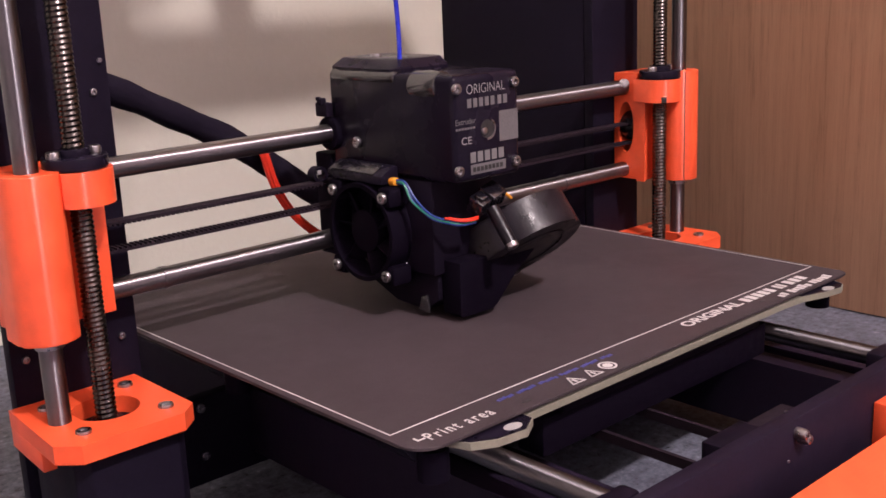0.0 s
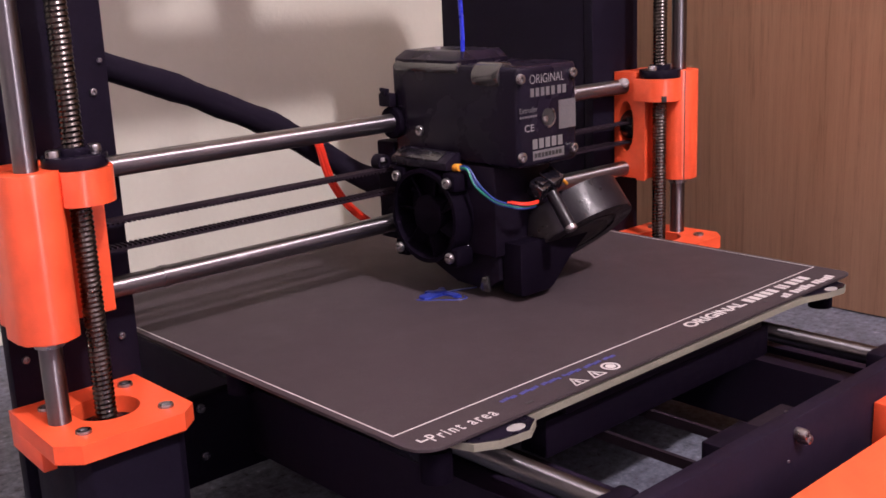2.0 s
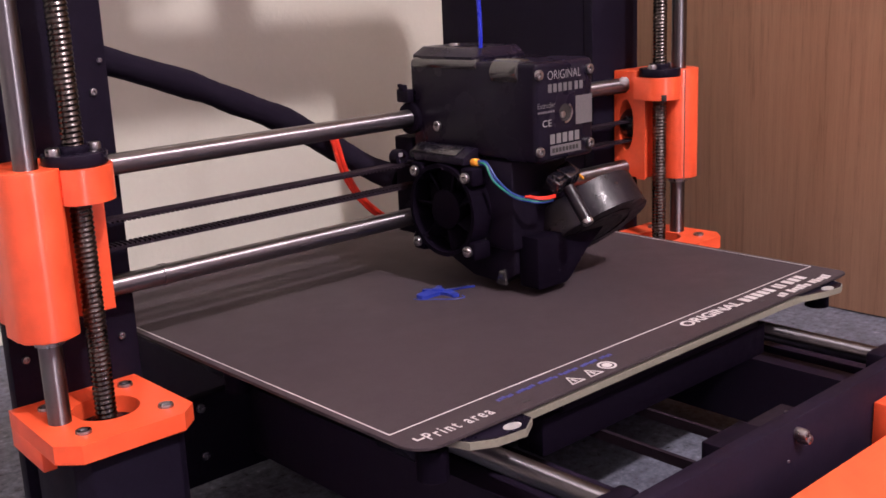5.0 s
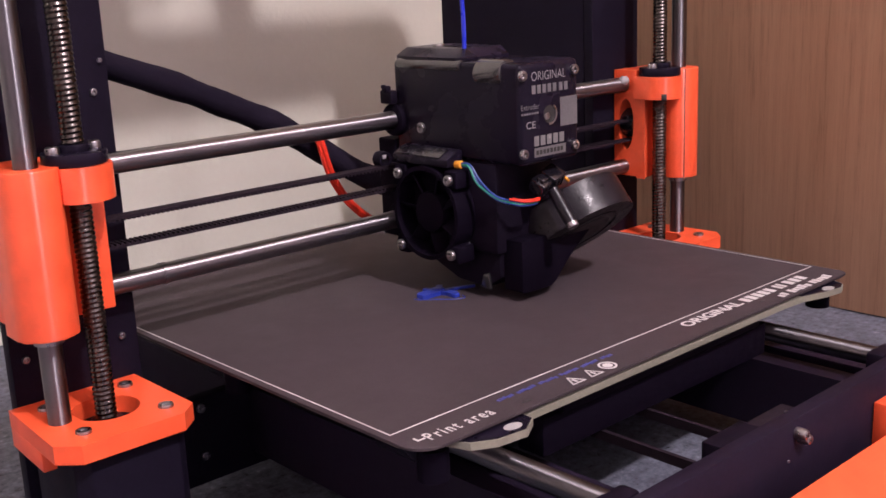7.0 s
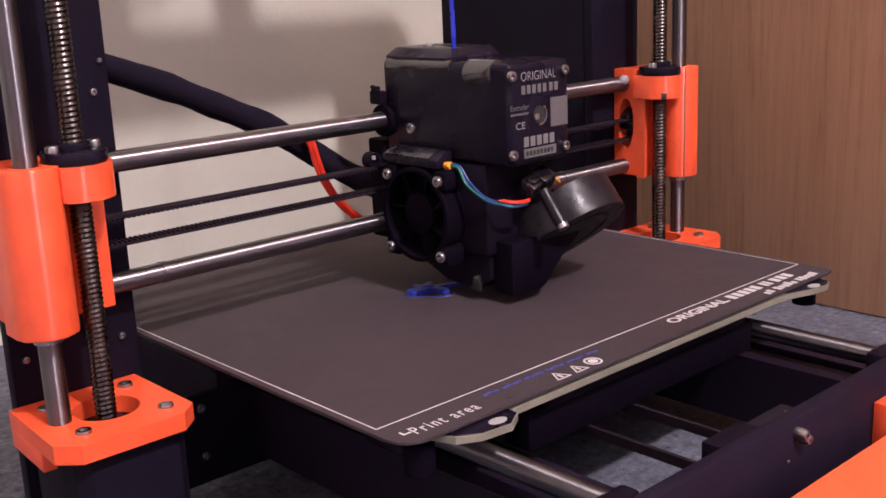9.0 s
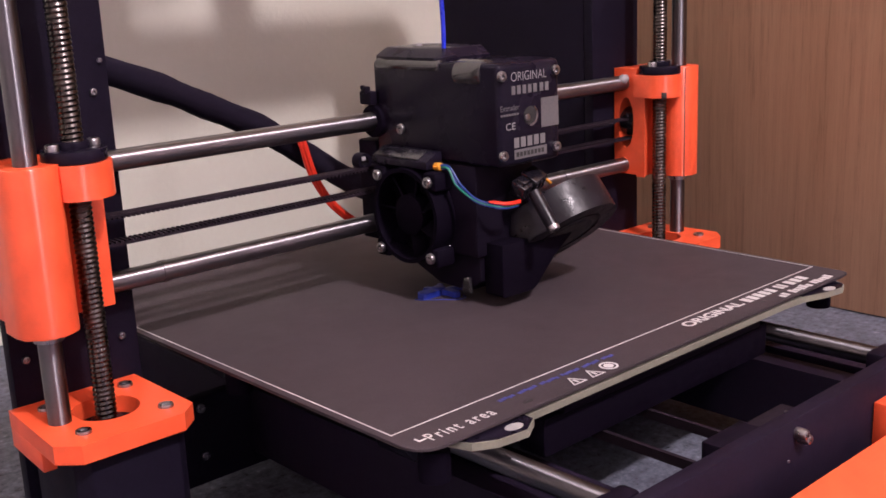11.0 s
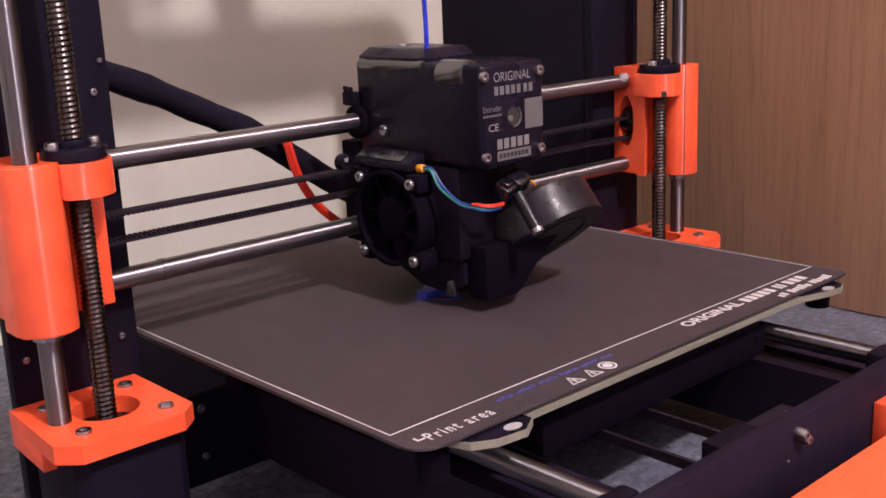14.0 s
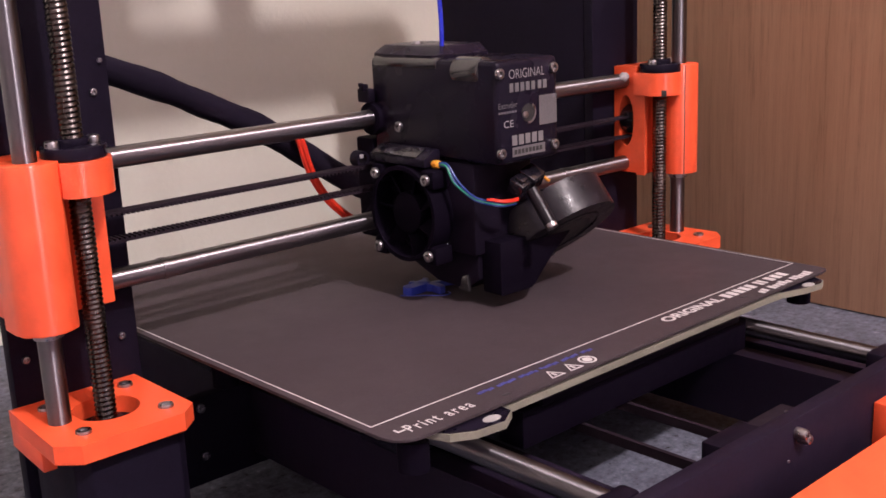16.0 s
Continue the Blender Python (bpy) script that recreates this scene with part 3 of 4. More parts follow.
def y_axis():
    for x in (79, 249):
        part("smooth_rod", cyl(bmesh.new(), (x, -166, -9.6), (x, 176, -9.6), 4, 32), STEEL_Y, printer, "polished steel bed rod")
        bm = bmesh.new()
        box(bm, x - 8, -171.6, -24, x + 8, -164, -5.6, 1.6)
        part("rod_holder", bm, BLACK_PRINT, printer)
        bm = bmesh.new()
        box(bm, x - 11, 165, -24, x + 11, 177.6, -1.5, 2.2)
        part("rod_holder", bm, BLACK_PRINT, printer)
    bm = bmesh.new()
    prism(bm, [(40, -52), (292, -52), (292, -14), (284, -6), (44, -6), (40, -14)], 0, 6, 0.5, plate_at(0, -171.8, 0, 90))
    part("front_plate", bm, BLACK_ALU, printer, "black aluminium front plate")
    bm = bmesh.new()
    box(bm, 40, 177.8, -52, 292, 183.8, -6, 0.5)
    part("rear_plate", bm, BLACK_ALU, printer)
    for x in (75, 240):
        bm = bmesh.new()
        half = [(0, 0), (11, 0), (11, 2), (9, 5), (21, 5), (19, 2), (19, 0), (30, 0)]
        sec = [(x + u, -50 + v) for u, v in half] + [(x + u, -20 - v) for u, v in half[::-1]]
        prism(bm, sec, -24.8, 171.6, 0, plate_at(0, 0, 0, 90))
        part("extrusion", bm, BLACK_ALU, printer, "slotted black aluminium profile")
        bm = bmesh.new()
        box(bm, x, 31.2, -50, x + 30, 177.6, -20, 0.6)
        part("extrusion", bm, BLACK_ALU, printer)
        for y in (-165, 170):
            part("rubber_foot", cyl(bmesh.new(), (x + 15, y, -62), (x + 15, y, -50.1), 9, 24, bev=0.8), RUBBER, printer)
    screw(printer, 74.9, 28.2, -44.5, (-1, 0, 0), 2.2, 1.6)
    # belt and tensioner
    for x in (128.0, 154.5):
        bm = bmesh.new()
        box(bm, x - 0.9, -164, -17.6, x + 0.9, 172, -14)
        part("bed_belt", bm, RUBBER, printer)
    bm = bmesh.new()
    box(bm, 130, -171.6, -24, 153.4, -163.2, -7.0, 0.6)
    holder = part("belt_tensioner", bm, BLACK_PRINT, printer)
    bm = bmesh.new()
    box(bm, 153.5, -173.4, -24, 177.5, -164.6, -7.6, 0.8)
    part("tensioner_cap", bm, RUBBER, holder)
    for x, z in ((165.2, -11.0), (167.6, -13.6)):
        screw(printer, x, -177.8, z, (0, -1, 0), 2.0, 4.5)
    screw(printer, 170.5, -171, -7.6, (0, 0, 1), 1.0, 0.8)
    screw(printer, 160.5, -177.8, -20.3, (0, -1, 0), 0.6, 0.5)
    # display housing in front
    sec = [(-186, -26), (-226, -52), (-226, -61.8), (-186, -61.8)]
    bm = bmesh.new()
    prism(bm, [(y, z) for y, z in sec], 60, 262, 0.8, Matrix(((0, 0, 1, 0), (1, 0, 0, 0), (0, 1, 0, 0), (0, 0, 0, 1))))
    lcd = part("display_housing", bm, ORANGE, printer, "orange printed display housing")
    bm = bmesh.new()
    box(bm, 221, -186, -40, 250, -178, -17, 0.8)
    part("display_support", bm, ORANGE, lcd)


def make_head():
    zb = 68.5
    # main housing: motor cover in front, extruder body behind
    prof = [(121.6, -58.5), (157.5, -58.5), (157.5, 18), (121.6, 18)]
    bm = bmesh.new()
    prism(bm, prof, zb, 109.5, 2.4, seg=3)
    head = part("print_head", bm, BLACK_PLASTIC, printer, "black printed extruder head with a fan")
    # rounded shiny bridge on the top edge
    part("motor_shoulder", cyl(bmesh.new(), (126.5, -49, 104.8), (126.5, -33, 104.8), 6.0, 28, bev=1.2), SHOULDER, head, "glossy rounded shoulder")
    # lid
    bm = bmesh.new()
    lo = [(121.8, 10), (125, 18.6), (150, 18.6), (153.5, 12), (153.5, -22), (150, -26), (125, -26), (121.8, -22)]
    hi = [(126.5, 7), (129, 16), (149, 16), (152, 11), (152, -19), (149, -22.5), (130, -22.5), (126.5, -19)]
    rows = [[bm.verts.new((x, y, z)) for x, y in ring_pts] for ring_pts, z in ((lo, 109.2), (lo, 110.8), (hi, 114.2))]
    for a, b in zip(rows, rows[1:]):
        for k in range(8):
            bm.faces.new((a[k], a[(k + 1) % 8], b[(k + 1) % 8], b[k]))
    bm.faces.new(rows[0][::-1]), bm.faces.new(rows[-1])
    lid = part("idler_lid", bm, BLACK_PLASTIC, head)
    screw(lid, 137, 4, 114.2, (0, 0, 1), 2.4, 1.0)
    bm = cyl(bmesh.new(), (123.2, 15, 107.6), (123.2, -25, 107.6), 2.5, 24, bev=0.6)
    part("sensor_strip", bm, SHOULDER, head)
    # lower body: hot-end mount and ducts
    bm = bmesh.new()
    prism(bm, [(121.8, -44), (156, -44), (156, 14), (121.8, 14)], 30, zb - 0.1, 1.2)
    part("hotend_mount", bm, BLACK_PRINT, head)
    bm = bmesh.new()
    prism(bm, [(-42, 30), (6, 30), (0, 21), (-16, 14.5), (-34, 13.6), (-42, 19)], 125, 150, 0.8, Matrix(((0, 0, 1, 0), (1, 0, 0, 0), (0, 1, 0, 0), (0, 0, 0, 1))))
    part("air_duct", bm, BLACK_PRINT, head)
    bm = bmesh.new()
    prism(bm, [(127, 14.4), (128, 13.4), (145, 13.4), (148, 15), (158, 26), (170, 33), (170, 36), (127, 36)], 42.2, 53, 0.6, plate_at(0, 0, 0, 90))
    part("fan_nozzle", bm, FAN_INNER, head, "black printed nozzle that guides the air")
    bm = bmesh.new()
    box(bm, 131, -29, 14.2, 146, -15, 24, 0.5)
    part("heater_block", bm, SCREW, head)
    part("nozzle", cyl(bmesh.new(), (138.5, -22, 11.4), (138.5, -22, 14.3), 0.6, 16, 3.2), SCREW, head)
    part("screw_boss", cyl(bmesh.new(), (121.8, -26.1, 31.9), (120.4, -26.1, 31.9), 2.8, 20, bev=0.4), GLOSS_BLACK, head)
    bm = bmesh.new()
    prism(bm, [(-37, 13.4), (-31, 13.4), (-33, 19.5), (-36, 20.5)], 123.6, 125.1, 0.3, Matrix(((0, 0, 1, 0), (1, 0, 0, 0), (0, 1, 0, 0), (0, 0, 0, 1))))
    part("duct_lip", bm, SHOULDER, head, "satin grey lip of the air duct")
    bm = bmesh.new()
    box(bm, 123.2, -40, 30.2, 124.9, -36, 36.5, 0.4)
    part("duct_clip", bm, GLOSS_BLACK, head)
    # front label plate
    face = lambda x, z: plate_at(x, YF - 0.12, z, 90)
    for sx in (-1, 1):
        for sz in (-1, 1):
            screw(head, XH + 15.5 * sx, YF, ZF + 15.5 * sz, (0, -1, 0), 2.05, 1.6)
    lettering("lettering", "ORIGINAL", face(128.7, 102.2), 3.5, LABEL_INK, head, 20.4, -0.015, "white printed lettering")
    for x, count in ((128.8, 5), (145.0, 2)):
        bars("name_bar", face(x, 97.0), [(3.1 * k, 0, 2.1, 3.4) for k in range(count)], GREY_INK, head)
    lettering("lettering", "Extruder", face(122.4, 91.0), 2.2, GREY_INK, head, 10.6, 0.0, "grey printed lettering")
    bars("small_print", face(122.4, 89.0), [(k * 1.5, 0, 1.1, 0.8) for k in range(7)], GREY_INK, head)
    lettering("lettering", "CE", face(125.2, 83.4), 2.8, LABEL_INK, head, 5.4, 0.0, "white printed mark")
    bars("label_patch", face(145.6, 82.4), [(0, 0, 10.4, 11.8)], DIM_INK, head, "plain pale printed square")
    bars("name_bar", face(129.6, 76.0), [(3.8 * k, 0, 2.8, 4.0) for k in range(5)], SOFT_INK, head)
    bars("name_bar", face(129.6, 71.4), [(0, 0, 19, 3.8)], GREY_INK, head)
    bars("small_print", plate_at(129.6, YF - 0.3, 71.4, 90), [(1 + k * 2.1, 1.0, 1.4, 1.8) for k in range(8)], HOLE, head)
    rim = arc(0, 0, 4.3, -95, 55, 14) + arc(0.25, 0, 3.5, 55, -95, 14)
    part("shaft_rim", prism(bmesh.new(), rim, 0, 0.4, 0, face(139, 88.1)), SCREW, head, "bright crescent at the edge of the shaft opening")
    part("shaft_recess", cyl(bmesh.new(), (139, YF, 88.1), (139, YF - 0.15, 88.1), 3.6, 28), HOLE, head)
    part("motor_shaft", cyl(bmesh.new(), (137.3, YF, 87.5), (137.3, YF - 0.7, 87.5), 1.5, 24, bev=0.3), SCREW, head)
    screw(head, 121.6, 0, 80.4, (-1, 0, 0), 2.3, 1.4)
    # side cooling fan
    bm = bmesh.new()
    fy, fz = -11, 45.6
    ring(bm, (111.2, fy, fz), (121.6, fy, fz), 20.5, 18.6, 40)
    for sy in (-1, 1):
        for sz in (-1, 1):
            box(bm, 111.4, fy + sy * 16 - 4, fz + sz * 16 - 4, 121.5, fy + sy * 16 + 4, fz + sz * 16 + 4, 1.6)
    fan = part("cooling_fan", bm, FAN_INNER, head, "square black axial fan")
    part("hub", cyl(bmesh.new(), (113.5, fy, fz), (120.8, fy, fz), 9, 28, bev=1), FAN_INNER, fan)
    for k in range(7):
        b2 = bmesh.new()
        box(b2, -3.5, 8.6, -0.5, 3.5, 18.2, 0.5, 0.2)
        bm = bmesh.new()
        join(bm, b2, plate_at(117, fy, fz) @ Matrix.Rotation(k * math.tau / 7, 4, "X") @ Matrix.Rotation(0.6, 4, "Y"))
        part("blade", bm, FAN_INNER, fan)
    for k in range(3):
        b2 = bmesh.new()
        box(b2, -0.8, 0, -1, 0.8, 19, 1)
        bm = bmesh.new()
        join(bm, b2, plate_at(120.5, fy, fz) @ Matrix.Rotation(0.5 + k * math.tau / 3, 4, "X"))
        part("strut", bm, FAN_INNER, fan)
    for sy in (-1, 1):
        for sz in (-1, 1):
            screw(fan, 111.4, fy + sy * 16, fz + sz * 16, (-1, 0, 0), 2.3, 1.6)
    # ledge over the fan, sloped, with a cable eyelet
    bm = bmesh.new()
    prism(bm, [(112.5, 66.2), (121.5, 66.2), (121.5, 73), (118.8, 73), (112.5, 69.6)], -34, 1, 0.4, Matrix(((1, 0, 0, 0), (0, 0, -1, -24), (0, 1, 0, 0), (0, 0, 0, 1))))
    part("fan_ledge", bm, BLACK_PLASTIC, head)
    b2 = bmesh.new()
    box(b2, -3.2, -16, -0.3, 3.2, 12, 0.3, 0.2)
    bm = bmesh.new()
    join(bm, b2, plate_at(115.4, -4, 71.6, 0, -28.4, 0))
    part("ledge_plate", bm, GLOSS_BLACK, head)
    # carriage on the rods
    bm = bmesh.new()
    prism(bm, [(121, 18.2), (168, 18.2), (168, 30), (121, 30)], 29, 74, 1.0)
    for x, z in ((119.5, 82.8), (119.5, 37.8)):
        cyl(bm, (x, 17.7, z), (168.6, 17.7, z), 7.2, 28, bev=0.8)
    part("x_carriage", bm, FAN_INNER, head)
    bm = bmesh.new()
    box(bm, 117.6, 15, 90, 121.4, 23, 96, 0.8)
    box(bm, 116.4, 17, 95, 119.5, 20, 98, 0.5)
    box(bm, 115.6, 17.4, 97, 117.2, 19.6, 98.6, 0.4)
    part("cable_clip", bm, BLACK_PRINT, head)
    part("cable_eyelet", ring(bmesh.new(), (113.4, 16, 66), (113.4, 21, 66), 3.6, 2.2, 20), BLACK_PRINT, head)
    bm = bmesh.new()
    box(bm, 111.2, 15.2, 66.6, 113.2, 15.9, 68.4, 0.2)
    part("cable_tie", bm, LABEL_INK, head, "pale clipped cable tie end")
    # blower, tilted forward and down
    tilt = 0.889
    ax, up = Vector((0, -math.cos(tilt), -math.sin(tilt))), Vector((0, -math.sin(tilt), math.cos(tilt)))
    c = Vector((168.7, -45.6, 37.6))
    m = Matrix(((1, up.x, ax.x, c.x), (0, up.y, ax.y, c.y), (0, up.z, ax.z, c.z), (0, 0, 0, 1)))
    # spiral outline with an outlet towards the nozzle
    pts = [(25.0 * math.cos(radians(a)), 25.6 * math.sin(radians(a))) for a in range(-70, 150, 8)]
    pts += [(-25.5, 9), (-29, -6), (-29, -24), (-6, -27)]
    bm = bmesh.new()
    prism(bm, pts, -7.5, 7.5, 0.9, m, caps_only=True)
    blower = part("part_blower", bm, BLOWER_BLACK, head, "black centrifugal part cooling blower")
    bm = bmesh.new()
    b2 = bmesh.new()
    ring(b2, (0, 0, 7.5), (0, 0, 7.9), 17.5, 16.4, 32)
    join(bm, b2, m)
    part("intake_rim", bm, BLOWER_BLACK, blower)
    bm = bmesh.new()
    b2 = bmesh.new()
    cyl(b2, (0, 0, 7.4), (0, 0, 7.65), 13, 28)
    join(bm, b2, m)
    part("rotor", bm, HOLE, blower)
    # long fixing post with its bolt
    a, b = Vector((141.0, -58, 56.5)), Vector((140.7, -68, 43.8))
    part("fixing_post", cyl(bmesh.new(), a, b, 2.7, 20), BLOWER_BLACK, blower)
    screw(blower, *b, (b - a), 2.6, 2.2)
    q = m @ Vector((13, -24.5, 6))
    part("boss", cyl(bmesh.new(), m @ Vector((13, -24.5, -7)), q, 3.0, 18), BLACK_PLASTIC, blower)
    screw(blower, *q, tuple(ax), 2.2, 1.6)
    bm = bmesh.new()
    b2 = bmesh.new()
    box(b2, -8.4, -3.6, -4, -1.6, 3.6, 2.6, 0.7)
    box(b2, -1.4, -4, -3.4, 7.6, 4, 3.6, 0.7)
    for k in range(3):
        box(b2, -0.6 + 2.6 * k, -4.5, -2, 0.9 + 2.6 * k, -3.9, 3, 0.2)
    box(b2, -7.2, -2, 2.5, -3, 2, 4.2, 0.5)
    join(bm, b2, plate_at(143.0, -53, 59.5, 30, -12, 8))
    part("wire_holder", bm, GLOSS_BLACK, blower)
    # wires
    part("wire_collar", cyl(bmesh.new(), (117.5, -25, 67.2), (117.5, -28.6, 67.5), 1.7, 18, bev=0.4), YELLOW_WIRE, head, "yellow and orange wire ends")
    for name, mat, dy, dz in (("blue_wire", BLUE_WIRE, 0, 0.6), ("blue_wire", BLUE_WIRE, 0.6, -0.6), ("green_wire", GREEN_WIRE, 1.4, -0.1)):
        part(name, tube(bmesh.new(), [(117.5, -28, 67.4 + dz), (118 - dy * 0.4, -33, 67 + dz), (118.5 - dy * 0.5, -38.5 + dy, 60.5 + dz), (120, -46, 55.0 + dz), (124, -53, 53.0 + dz), (128.5, -55, 52.3 + dz), (134, -55.6, 52.4 + dz)], 0.52, 8), mat, head)
    part("red_wire", tube(bmesh.new(), [(122.0, -51.0, 54.8), (125, -54.4, 53.9), (129, -56.2, 53.3), (134.5, -56.4, 53.2)], 0.5, 8), RED_WIRE, head)
    part("red_wire", tube(bmesh.new(), [(123.0, -52.0, 55.0), (126, -55.0, 54.2), (130, -56.2, 53.9), (134.8, -56.2, 53.9)], 0.42, 8), RED_WIRE, head)
    part("yellow_wire", tube(bmesh.new(), [(148, -52, 60), (152, -51.5, 60.4), (156, -50.5, 59), (160, -50, 56.4)], 0.7, 8), YELLOW_WIRE, head)
    return head


def make_cable():
    """The woven sleeve from the electronics to the back of the carriage, carried along by the head."""
    path = [(-70, 62, 150), (-40, 61, 141), (-10, 60, 130.5), (20, 60, 117.5), (45.7, 60, 106.3), (57.4, 60, 100.7), (69.6, 60, 94.2), (82.4, 60, 87.7), (95.6, 60, 80.4), (109.4, 60, 71.2), (123.6, 58, 60.5), (134, 50, 51), (140, 38, 46)]
    cable = part("cable_sleeve", tube(bmesh.new(), path, (5.6, 5.9), 18, 8, 0.09), SLEEVE, printer, "black woven cable sleeve")
    return cable


def make_red_wires():
    """Three loose wires that leave the sleeve and run down behind the belts."""
    first = None
    for dx, dy in ((0, 0), (2.2, 0.6), (1.1, -1.0)):
        bm = tube(bmesh.new(), [(105 + dx, 52 + dy, 80), (107.3 + dx, 50 + dy, 72), (110.4 + dx, 50 + dy, 61), (114.4 + dx, 50 + dy, 52), (121 + dx, 49 + dy, 42), (130 + dx, 46 + dy, 33), (137 + dx, 40, 29)], 1.35, 8)
        wire = part("red_wire", bm, RED_WIRE, first or printer, "red wires leaving the sleeve" if not first else "")
        first = first or wire
    return first


def make_filament():
    bm = tube(bmesh.new(), [(129.5, -20, 112), (129.4, -20.2, 125), (128.6, -20, 145), (127.5, -19, 190), (127, -22, 260), (128, -30, 330), (143, -42, 420), (160, -49, 487)], 0.95, 12)
    return tagged(part("filament", bm, FILAMENT), "blue plastic filament feeding down into the extruder", "filament")


def make_print():
    """The blue part that is being printed: rounded limbs meeting in a hub."""
    bm = bmesh.new()
    zc = 11.0
    limbs = [([(139.6, -13.6), (145, -13.6), (150.5, -13.8)], 3.0, 2.7, 3.5), ([(150, -14), (152.2, -18.5), (151.6, -24.5)], 1.8, 1.9, 3.3),
             ([(151, -13), (157, -14.4), (163, -16.4), (168, -18.6)], 1.0, 0.7, 2.7), ([(149.5, -12), (147.8, -9.2), (147.4, -7.4)], 1.5, 1.2, 3.5), ([(152, -12), (154.2, -9.8), (156.4, -8.6)], 1.4, 1.1, 3.4)]
    for path, r0, r1, top in limbs:
        line = [q.xy for q in smooth_path([(x, y, 0) for x, y in path], 6)]
        left, right = [], []
        for k, q in enumerate(line):
            d = (line[min(k + 1, len(line) - 1)] - line[max(k - 1, 0)]).normalized()
            r = (r0 + (r1 - r0) * k / (len(line) - 1)) * (1, 0.95, 0.62)[max(0, 2 - min(k, len(line) - 1 - k))]
            left.append(q + Vector((-d.y, d.x)) * r), right.append(q - Vector((-d.y, d.x)) * r)
        prism(bm, [tuple(q) for q in left + right[::-1]], zc - 0.6, zc + top, 0.35, caps_only=True)
    b2 = bmesh.new()
    prism(b2, arc(151, -12.8, 3.0, 0, 345, 22), zc - 0.6, zc + 3.7, 0.4, caps_only=True)
    join(bm, b2)
    return tagged(part("printed_part", bm, BLUE_PRINT), "half-printed small blue plastic figure on the print sheet", "printed part")


def make_skirt():
    """The first thin line laid round the part."""
    bm = tube(bmesh.new(), [(137.6, -12.2, 11.1), (139, -15.6, 11.1), (144, -20.4, 11.1), (149, -26.2, 11.1), (153.4, -27.2, 11.1), (155, -24, 11.1)], 0.26, 6)
    part("skirt_line", bm, BLUE_PRINT, BED, "thin line of blue plastic round the part")


frame_plate()
spool_holder()
z_axis(False)
z_axis(True)
GANTRY = make_gantry()
BED = make_bed()
y_axis()
HEAD = make_head()
CABLE = make_cable()
RED = make_red_wires()
FILAMENT_OB = make_filament()
PRINT = make_print()
make_skirt()


